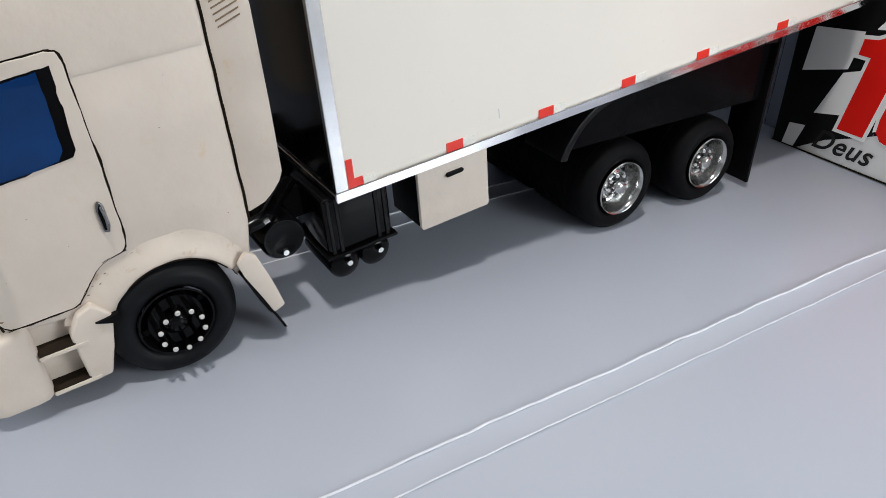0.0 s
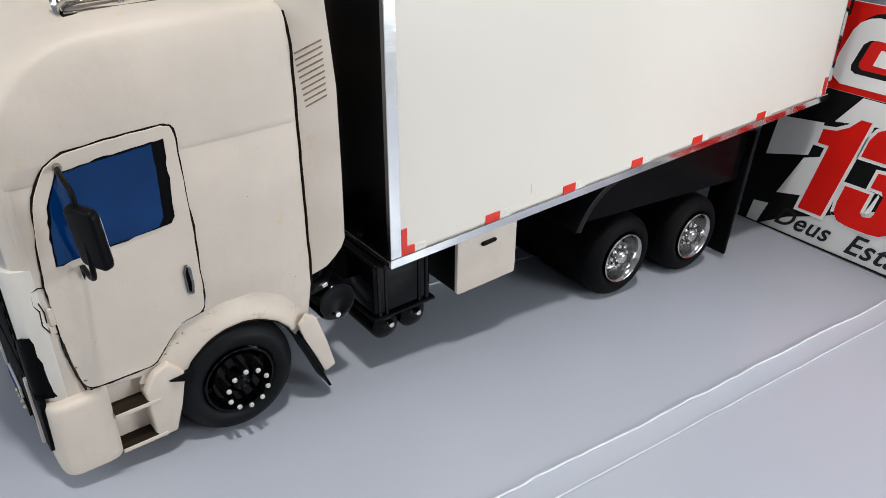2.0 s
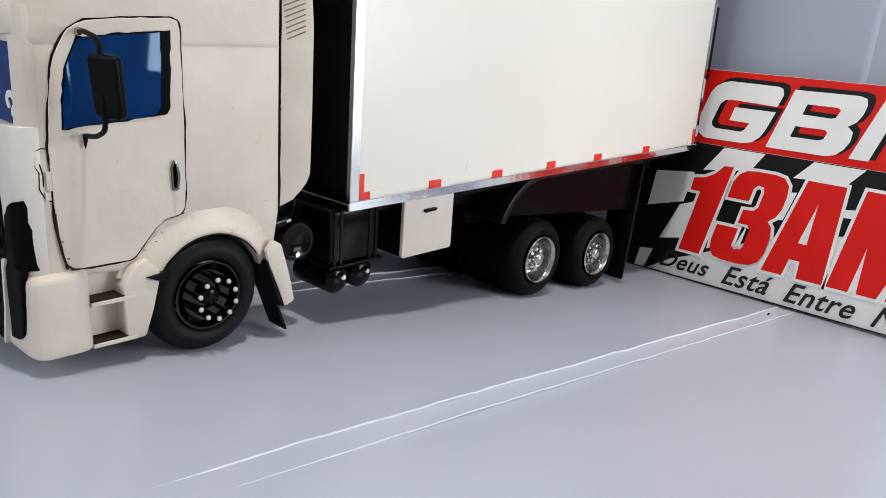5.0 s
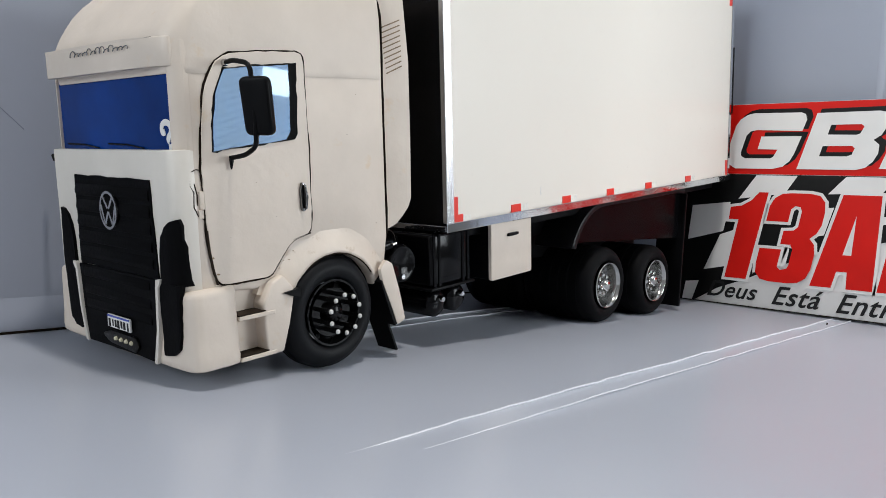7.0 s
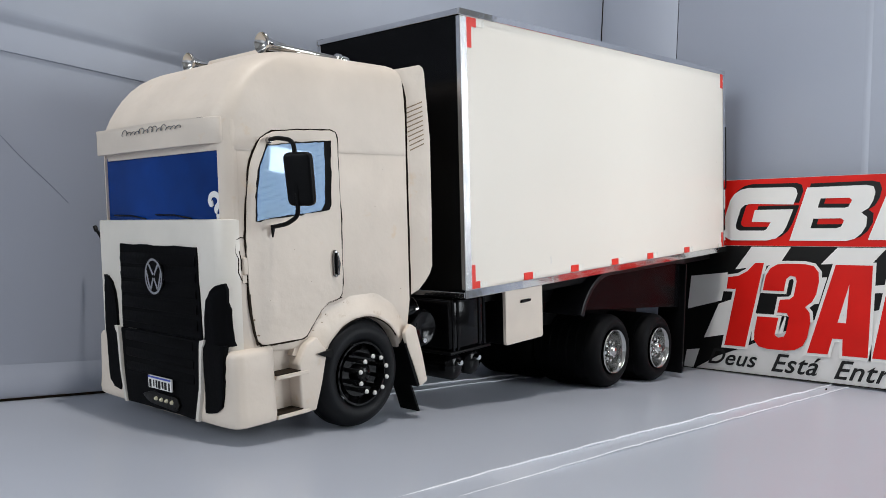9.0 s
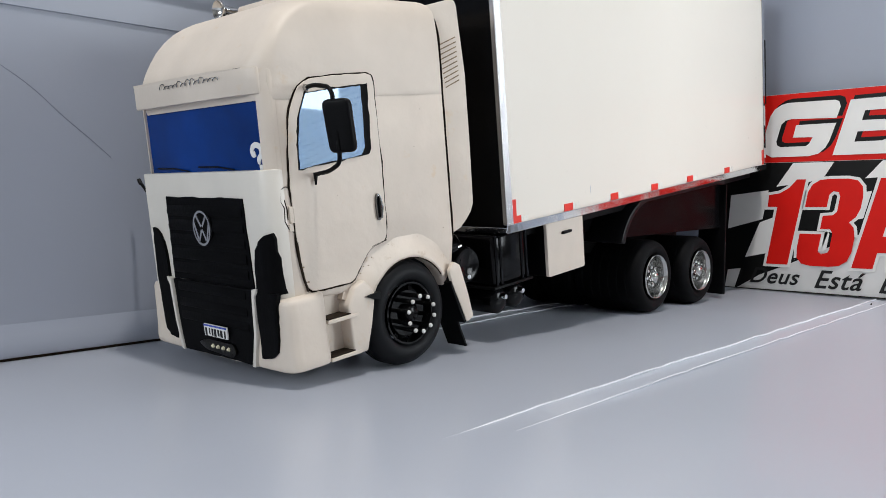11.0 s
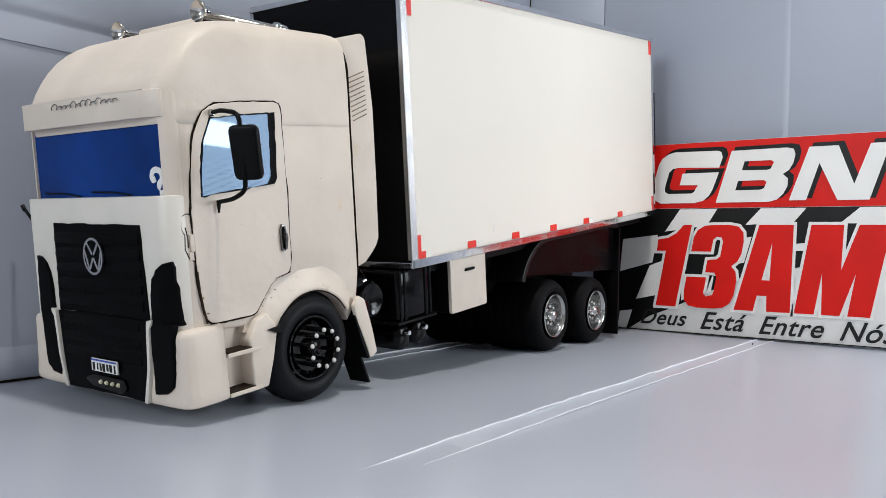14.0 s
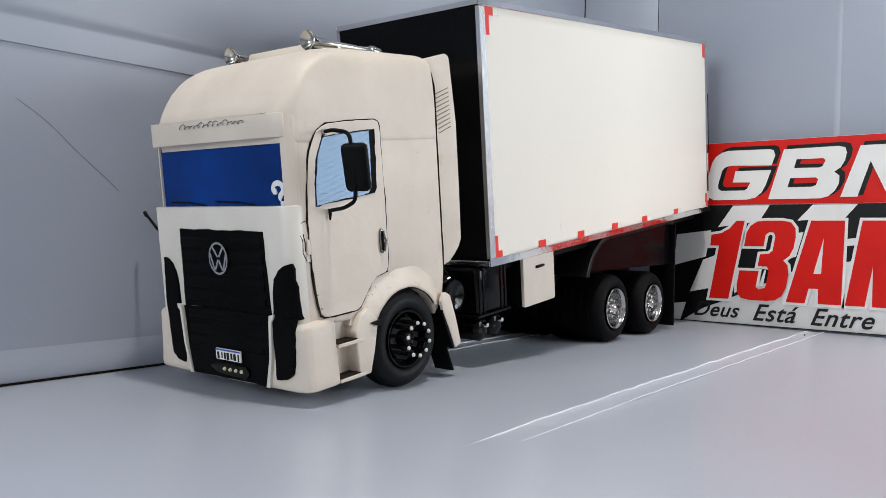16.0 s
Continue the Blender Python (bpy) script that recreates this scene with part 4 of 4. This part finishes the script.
# number plate with plain bars, and the lamp cluster under it
plate = part("number_plate", box(-0.2506, -0.2488, 0.0750, 0.1080, -0.0480, -0.0385, 0.0004, 1), SIGNWHITE, bumper, "small white plate with a blue band", rake=True)
part("plate_band", box(-0.2510, -0.2506, 0.0755, 0.1075, -0.0400, -0.0388), PLATEBLUE, plate, rake=True)
for k in range(7):
    y = 0.0768 + k * 0.0044
    part("plate_bar", box(-0.2510, -0.2506, y, y + (0.0016, 0.0028, 0.0022, 0.0030, 0.0020, 0.0012, 0.0024)[k], -0.0472 + 0.0004 * (k % 3), -0.0414), INK, plate, rake=True)
bar = part("lamp_bar", prism(ring_points([(0.0660, -0.0570), (0.0700, -0.0512), (0.1060, -0.0508), (0.1200, -0.0548), (0.1100, -0.0600), (0.0720, -0.0622)], 0.3, 3), "x", -0.2496, -0.2470, 0.0008), LAMPBAR, bumper, "dark lamp bar with four small lamps", rake=True)
for y in (0.0760, 0.0835, 0.0910, 0.0985):
    part("small_lamp", lathe([(-0.2516, 0.0), (-0.2513, 0.0010), (-0.2504, 0.0015), (-0.2493, 0.0018)], (0, y, -0.0557), axis="x", steps=16), LAMPGLASS, bar, "small round yellowish lamp", rake=True, smooth=True)

# lettering on the visor as a plain chrome bar, and the question mark on the glass
pts = []
for k in range(261):
    f, k = k / 260, k / 2
    tall = 0.0019 if k // 10 in (0, 4, 6, 7, 9) else 0.0009
    turn = k * 2 * math.pi / 10
    pts.append((-0.2487, 0.1330 - 0.0830 * f + 0.0020 * math.sin(turn), 0.1440 + tall * (1 - math.cos(turn)) - 0.0006 * math.sin(turn)))
part("visor_script", tube(pts, 0.00033, 6), DARKCHROME, visor, "thin dark chrome script lettering", rake=True, smooth=True)
MARK = ((0.40, 0.62), (0.22, 0.55), (0.10, 0.70), (0.20, 0.92), (0.48, 1.0), (0.78, 0.92), (0.90, 0.72), (0.84, 0.52), (0.66, 0.42), (0.60, 0.30), (0.74, 0.22))
bm = merge(tube(rounded([(0, 0.0335 - 0.0150 * a, 0.0805 + 0.0165 * h) for a, h in MARK], 0.4, 3), 0.0022, 10), tube([(0, 0.0335 - 0.0150 * a, 0.0800 + 0.0165 * h) for a, h in ((0.66, 0.05), (0.90, 0.06))], 0.0019, 10))
for v in bm.verts:
    v.co.x = -0.2391 + v.co.x * 0.15
part("question_mark", bm, SIGNWHITE, cab, "white curled sticker on the windscreen", rake=True, smooth=True)
for y in (0.055, 0.120):
    part("wiper", tube([(-0.2400, y, 0.0800), (-0.2400, y + 0.022, 0.0825), (-0.2398, y + 0.050, 0.0830)], 0.0006, 6), DULLBLACK, cab, "thin black wiper", rake=True)

# near and far doors with windows
DOOR = [(-0.1400, 0.0146), (-0.1382, 0.0300), (-0.1386, 0.0520), (-0.1381, 0.0735), (-0.1388, 0.1044), (-0.1397, 0.1365), (-0.1408, 0.1422), (-0.1460, 0.1438), (-0.1750, 0.1428), (-0.2020, 0.1404), (-0.2122, 0.1345), (-0.2190, 0.1215), (-0.2226, 0.1080), (-0.2250, 0.0850), (-0.2262, 0.0650), (-0.2258, 0.0500), (-0.2252, 0.0300), (-0.2240, 0.0110), (-0.2195, -0.0114), (-0.1763, -0.0117), (-0.1680, -0.0010), (-0.1574, 0.0110)]
RIM = [(-0.1460, 0.1362), (-0.1466, 0.1250), (-0.1482, 0.0868), (-0.1502, 0.0836), (-0.1600, 0.0815), (-0.1900, 0.0793), (-0.2184, 0.0762), (-0.2172, 0.0950), (-0.2137, 0.1165), (-0.2062, 0.1312), (-0.1800, 0.1337)]
GLASS = [(-0.1540, 0.1346), (-0.1535, 0.1200), (-0.1548, 0.0885), (-0.1585, 0.0834), (-0.1640, 0.0822), (-0.1900, 0.0803), (-0.2170, 0.0774), (-0.2160, 0.0950), (-0.2126, 0.1160), (-0.2053, 0.1302), (-0.1800, 0.1327)]


def hand_cut(points, least, most, seed):
    """An outline pushed outwards by a gap that swells and thins along its way."""
    pts = finer(points, 0.004)
    out = []
    for p, q in zip(pts, grown(pts, 1.0)):
        d = least + (most - least) * min(1, max(0, 0.5 + 0.9 * noise.noise((p[0] * 55, p[1] * 55, seed))))
        out.append((p[0] + (q[0] - p[0]) * d, p[1] + (q[1] - p[1]) * d))
    return out


for face in (0, 1):
    fy = (lambda v: v) if face == 0 else (lambda v: 2 * YC - v)
    part("door_gap", prism(wobble(hand_cut(ring_points(DOOR, 0.34, 3), 0.0003, 0.0015, 5), 0.00028, 5), "y", fy(CY0 + 0.001), fy(CY0 - 0.0011)), SEAM, cab, "dark hand-cut gap round the door", rake=True)
    part("cab_door", prism(wobble(finer(ring_points(DOOR, 0.34, 3), 0.008), 0.00025, 9), "y", fy(CY0 + 0.001), fy(CY0 - 0.0017), 0.0003, 1), CREAM, cab, "cream cab door", rake=True)
    part("window_rim", prism(wobble(finer(RIM, 0.004), 0.0006, 3), "y", fy(CY0), fy(CY0 - 0.0020)), GRILLEBLACK, cab, "uneven black window edge", rake=True)
    part("door_window", prism(wobble(finer(GLASS, 0.004), 0.0003, 6), "y", fy(CY0), fy(CY0 - 0.0024)), BLUE, cab, "blue mirror-film door window", rake=True)
    handle = part("door_handle", prism(ring_points([(-0.1484, 0.0322), (-0.1458, 0.0310), (-0.1438, 0.0355), (-0.1442, 0.0500), (-0.1470, 0.0530), (-0.1492, 0.0475)], 0.4, 4), "y", fy(CY0 - 0.0012), fy(CY0 - 0.0038), 0.0010), DARKCHROME, cab, "oval dark door handle with a bright rim", rake=True)
    part("handle_recess", prism(ring_points([(-0.1479, 0.0340), (-0.1462, 0.0332), (-0.1450, 0.0362), (-0.1453, 0.0488), (-0.1470, 0.0510), (-0.1485, 0.0468)], 0.4, 4), "y", fy(CY0 - 0.0030), fy(CY0 - 0.0042)), DULLBLACK, handle, "black recess", rake=True)
    part("handle_bar", tube([(-0.1460, fy(CY0 - 0.0052), 0.0330), (-0.1456, fy(CY0 - 0.0066), 0.0420), (-0.1464, fy(CY0 - 0.0052), 0.0505)], 0.0008, 8), DARKCHROME, handle, "dark chrome handle bar", rake=True, smooth=True)
    # side step, wheel arch flare and the piece behind the wheel
    part("step_block", prism([(-0.2090, -0.0700), (-0.1780, -0.0700), (-0.1780, -0.0130), (-0.2090, -0.0130)], "y", fy(0.0300), fy(0.0160)), CREAM, cab, rake=True)
    for w in (-0.0345, -0.0632):
        part("step_tread", box(-0.2090, -0.1790, min(fy(0.0165), fy(0.0030)), max(fy(0.0165), fy(0.0030)), w - 0.0030, w, 0.0005, 1), CREAM, cab, rake=True)
        part("step_pad", box(-0.2088, -0.1800, min(fy(0.0160), fy(0.0036)), max(fy(0.0160), fy(0.0036)), w + 0.0002, w + 0.0012), RECESS, cab, "dark brown step pad", rake=True)
    bm = bmesh.new()
    rows = []
    for a in range(30, 161, 5):
        ca, sa = math.cos(math.radians(a)), math.sin(math.radians(a))
        lip = 0.0450 + 0.0007 * noise.noise((a * 0.09, 2, 0))
        wide = 0.0190 + 0.0080 * min(1, max(0, (a - 105) / 40)) - 0.004 * max(0, (60 - a) / 30) + 0.0010 * noise.noise((a * 0.06, 5, 0))
        row = [bm.verts.new((AX + lip * ca, fy(0.0185), AZ + lip * sa))]
        for f, y in ((0.0, 0.0068), (0.04, 0.0060), (0.12, 0.0059), (0.30, 0.0067), (0.50, 0.0080), (0.70, 0.0091), (0.86, 0.00975), (1.0, 0.01005)):
            r = lip + wide * f
            row.append(bm.verts.new((AX + r * ca, fy(y + 0.0004 * noise.noise((a * 0.05, f * 2, 9))), AZ + r * sa)))
        row.append(bm.verts.new((AX + (lip + wide) * ca, fy(0.0185), AZ + (lip + wide) * sa)))
        rows.append(row)
    for p, q in zip(rows, rows[1:]):
        for n in range(len(p) - 1):
            bm.faces.new((p[n], q[n], q[n + 1], p[n + 1]))
    bm.faces.new(rows[0][::-1])
    bm.faces.new(rows[-1])
    part("wheel_arch_flare", bm, GRIMY, cab, "cream wheel arch flare with brown grime", rake=True, smooth=True)
    part("arch_leg", prism(wobble(finer([(-0.1800, -0.0150), (-0.1880, -0.0290), (-0.1862, -0.0668), (-0.1728, -0.0662), (-0.1662, -0.0470), (-0.1604, -0.0240), (-0.1640, -0.0180), (-0.1710, -0.0110)], 0.012), 0.0004, 31), "y", fy(0.0300), fy(0.0034), 0.0018, 3), CREAM, cab, "cream lower panel before the wheel", rake=True)
    part("arch_liner", prism([(AX + 0.0462 * math.cos(math.radians(a)), AZ + 0.0462 * math.sin(math.radians(a))) for a in range(10, 172, 6)] + [(AX + 0.0449 * math.cos(math.radians(a)), AZ + 0.0449 * math.sin(math.radians(a))) for a in range(170, 8, -6)], "y", fy(0.0185), fy(0.0600)), DULLBLACK, cab, rake=True)
    part("fender_tail", prism(ring_points([(-0.0775, -0.0215), (-0.0708, -0.0145), (-0.0640, -0.0185), (-0.0565, -0.0430), (-0.0512, -0.0665), (-0.0600, -0.0700), (-0.0650, -0.0560), (-0.0745, -0.0330)], 0.2, 3), "y", fy(0.0022), fy(0.0060), 0.0008), CREAM, cab, "cream tail piece behind the front wheel", rake=True)
    part("tail_edge", prism([(-0.0745, -0.0300), (-0.0652, -0.0560), (-0.0602, -0.0690), (-0.0625, -0.0700), (-0.0680, -0.0570), (-0.0765, -0.0320)], "y", fy(0.0030), fy(0.0300)), DULLBLACK, cab, rake=True)
    part("front_mud_flap", prism([(-0.0690, -0.0500), (-0.0670, -0.0500), (-0.0503, -0.0950), (-0.0523, -0.0950)], "y", fy(0.0130), fy(0.0350)), DULLBLACK, cab, "small black mud flap", rake=True)
    part("arch_clip", prism([(-0.1720, -0.0240), (-0.1570, -0.0225), (-0.1580, -0.0290), (-0.1640, -0.0275)], "y", fy(0.0015), fy(0.0060)), DULLBLACK, cab, rake=True)
    # rear side deflector with its slots
    DEF = [(-0.0592, 0.0055), (-0.0576, 0.0058), (-0.0520, 0.0080), (-0.0454, 0.0110), (-0.0393, 0.0172), (-0.0340, 0.0240), (-0.0312, 0.0310), (-0.0304, 0.0800), (-0.0303, 0.1424), (-0.0345, 0.1995), (-0.0358, 0.2035), (-0.0390, 0.2055), (-0.0700, 0.1985), (-0.0665, 0.1850), (-0.0625, 0.1700), (-0.0598, 0.1500), (-0.0592, 0.1000)]

    def flared(bm):
        for v in bm.verts:
            d = 0.25 * (-0.030 - v.co.x)
            v.co.y += d if face == 0 else -d
        return bm

    wing = part("side_deflector", flared(prism(DEF, "y", fy(0.0135), fy(0.0105), 0.0005, 1)), CREAM, cab, "cream side deflector with slanted slots", rake=True)
    line = [(0.0050, 0.0117), (0.1300, 0.0117), (0.1630, 0.0112), (0.1750, 0.0118), (0.1850, 0.0140), (0.1930, 0.0180), (0.1975, 0.0225)]
    pts = [(REAR + 0.0007, fy(np.interp(w, [p[0] for p in line], [p[1] for p in line])), w) for w in [0.005 + 0.004 * n for n in range(49)]]
    bm = tube(pts, 0.0010, 8)
    for v in bm.verts:
        v.co.x += 0.0005 * noise.noise((v.co.z * 60, 4, 1))
    part("deflector_gap", bm, SEAM, cab, "dark gap before the deflector", rake=True, smooth=True)
    for k in range(10):
        f = k / 9
        a, b = -0.0508 - 0.0045 * f, -0.0369 - 0.0010 * f
        wa, wb = 0.1315 + 0.0350 * f, 0.1375 + 0.0359 * f
        part("slot", flared(prism([(a, wa), (b, wb), (b, wb + 0.0010), (a, wa + 0.0010)], "y", fy(0.0108), fy(0.0102))), CHIP, wing, rake=True)

# near mirror on its bent arm, and the bare arm of the far side
mir = part("mirror_arm", tube(rounded([(-0.2045, 0.0085, 0.1340), (-0.2065, -0.0040, 0.1350), (-0.2060, -0.0220, 0.1320), (-0.2055, -0.0240, 0.0980), (-0.2055, -0.0235, 0.0800), (-0.2050, -0.0100, 0.0745), (-0.2045, 0.0070, 0.0725)], 0.35), 0.0016, 10), DULLBLACK, truck, "bent black mirror arm", rake=True, smooth=True)
bm = prism(ring_points([(-0.0096, -0.0180), (0.0098, -0.0190), (0.0106, 0.0180), (-0.0102, 0.0190)], 0.24, 4), "y", -0.0038, 0.0030, 0.0022, 3)
bm.transform(Matrix.Translation((-0.2030, -0.0240, 0.1055)) @ Matrix.Rotation(radians(-5), 4, "Y") @ Matrix.Rotation(radians(-64), 4, "Z"))
head = part("mirror_head", bm, DULLBLACK, mir, "black mirror housing", rake=True)
bm = prism(ring_points([(-0.0078, -0.0155), (0.0080, -0.0165), (0.0090, 0.0152), (-0.0085, 0.0162)], 0.22, 4), "y", 0.0030, 0.0035)
bm.transform(Matrix.Translation((-0.2030, -0.0240, 0.1055)) @ Matrix.Rotation(radians(-5), 4, "Y") @ Matrix.Rotation(radians(-64), 4, "Z"))
part("mirror_glass", bm, CHROME, mir, "mirror glass", rake=True)
part("arm_bracket", lathe([(0.0050, 0.0), (0.0052, 0.0017), (0.0064, 0.0024), (0.0076, 0.0022), (0.0088, 0.0028)], (-0.2046, 0, 0.1342), axis="y", steps=16), PLATED, mir, "small plated joint of the arm", rake=True, smooth=True)
part("arm_foot", prism([(-0.2064, 0.0740), (-0.2030, 0.0738), (-0.2042, 0.0690), (-0.2055, 0.0645), (-0.2061, 0.0690)], "y", 0.0048, 0.0074, 0.0005, 1), DULLBLACK, mir, rake=True)
part("bare_mirror_arm", tube(rounded([(-0.2240, 0.1820, 0.0500), (-0.2230, 0.2180, 0.0530), (-0.2220, 0.2420, 0.0715)], 0.3), 0.0013, 8), DULLBLACK, truck, "thin black arm on the far side", rake=True, smooth=True)
part("arm_tip", tube([(-0.2222, 0.2400, 0.0690), (-0.2220, 0.2432, 0.0730)], 0.0018, 8), DULLBLACK, truck, rake=True)

# paint cracks and grime on the near side
rng = random.Random(12)
for u, w, y, size in ((-0.1370, 0.0103, CY0 - 0.0002, 0.0016), (-0.1285, 0.0105, CY0 - 0.0002, 0.0011), (-0.1137, 0.0100, CY0 - 0.0002, 0.0009), (-0.1563, 0.0036, 0.0090, 0.0010), (-0.1608, -0.0021, 0.0086, 0.0012), (-0.1653, -0.0020, 0.0090, 0.0009), (-0.1696, -0.0070, 0.0086, 0.0011), (-0.2222, 0.0075, CY0 - 0.0018, 0.0016), (-0.2192, -0.0039, CY0 - 0.0018, 0.0017), (-0.0730, 0.0150, CY0 - 0.0002, 0.0008), (-0.1474, 0.0075, 0.0097, 0.0010), (-0.1000, 0.0850, CY0 - 0.0002, 0.0006), (-0.1850, 0.0550, CY0 - 0.0018, 0.0006), (-0.1700, 0.0300, CY0 - 0.0018, 0.0005), (-0.0900, 0.1150, CY0 - 0.0002, 0.0005), (-0.2080, 0.0200, CY0 - 0.0018, 0.0005)):
    n = 9
    spots = [(u + size * 0.8 * rng.uniform(0.5, 1.3) * math.cos(2 * math.pi * q / n), w + size * 0.38 * rng.uniform(0.4, 1.3) * math.sin(2 * math.pi * q / n)) for q in range(n)]
    part("grime_spot", prism(spots, "y", y, y + 0.0014), CHIP, cab, "small brown chip in the paint", rake=True)
edge = [(AX + 0.0448 * math.cos(math.radians(a)), 0.0066 + 0.0005 * noise.noise((a * 0.1, 1, 1)), AZ + 0.0448 * math.sin(math.radians(a))) for a in range(34, 128, 4)]
part("arch_edge", tube(edge, 0.0006, 6), RECESS, cab, "dark worn edge of the wheel arch", rake=True, smooth=True)

# brown worn edges of the door's lower outline
for pts, r in (([(-0.2252, 0.0260), (-0.2243, 0.0120), (-0.2226, 0.0010), (-0.2200, -0.0108)], 0.0008), ([(-0.2180, -0.0122), (-0.2050, -0.0126), (-0.1900, -0.0120)], 0.0004), ([(-0.1762, -0.0110), (-0.1700, -0.0030), (-0.1640, 0.0035)], 0.0005), ([(-0.1560, 0.0118), (-0.1480, 0.0136), (-0.1402, 0.0148)], 0.0005)):
    run = [tuple(Vector(p).lerp(Vector(q), k / 5)) for p, q in zip(pts, pts[1:]) for k in range(5)] + [pts[-1]]
    part("worn_edge", tube([(u + 0.0004 * noise.noise((u * 300, w * 300, 2)), CY0 - 0.0013, w + 0.0004 * noise.noise((u * 300, w * 300, 7))) for u, w in run], r, 6), RECESS, cab, "brown worn paint edge", rake=True)

# cracked hinge cover in front of the door
for pts in ([(-0.2262, 0.0655), (-0.2300, 0.0662), (-0.2340, 0.0645)], [(-0.2340, 0.0645), (-0.2345, 0.0560), (-0.2322, 0.0515), (-0.2328, 0.0420), (-0.2300, 0.0360), (-0.2256, 0.0330)], [(-0.2316, 0.0570), (-0.2300, 0.0500), (-0.2302, 0.0430)]):
    part("paint_crack", tube([(u, CY0 + (-0.0003 if u > -0.2335 else 0.0002), w) for u, w in pts], 0.00036, 6), RECESS, cab, rake=True)
part("door_hinge", box(-0.2288, -0.2254, CY0 - 0.0014, CY0 + 0.001, 0.0400, 0.0520, 0.0004, 1), GRIMY, cab, "small painted door hinge", rake=True)
part("hinge_plate", box(-0.2300, -0.2252, CY0 - 0.0008, CY0 + 0.001, 0.0340, 0.0400, 0.0005, 1), CREAM, cab, rake=True)
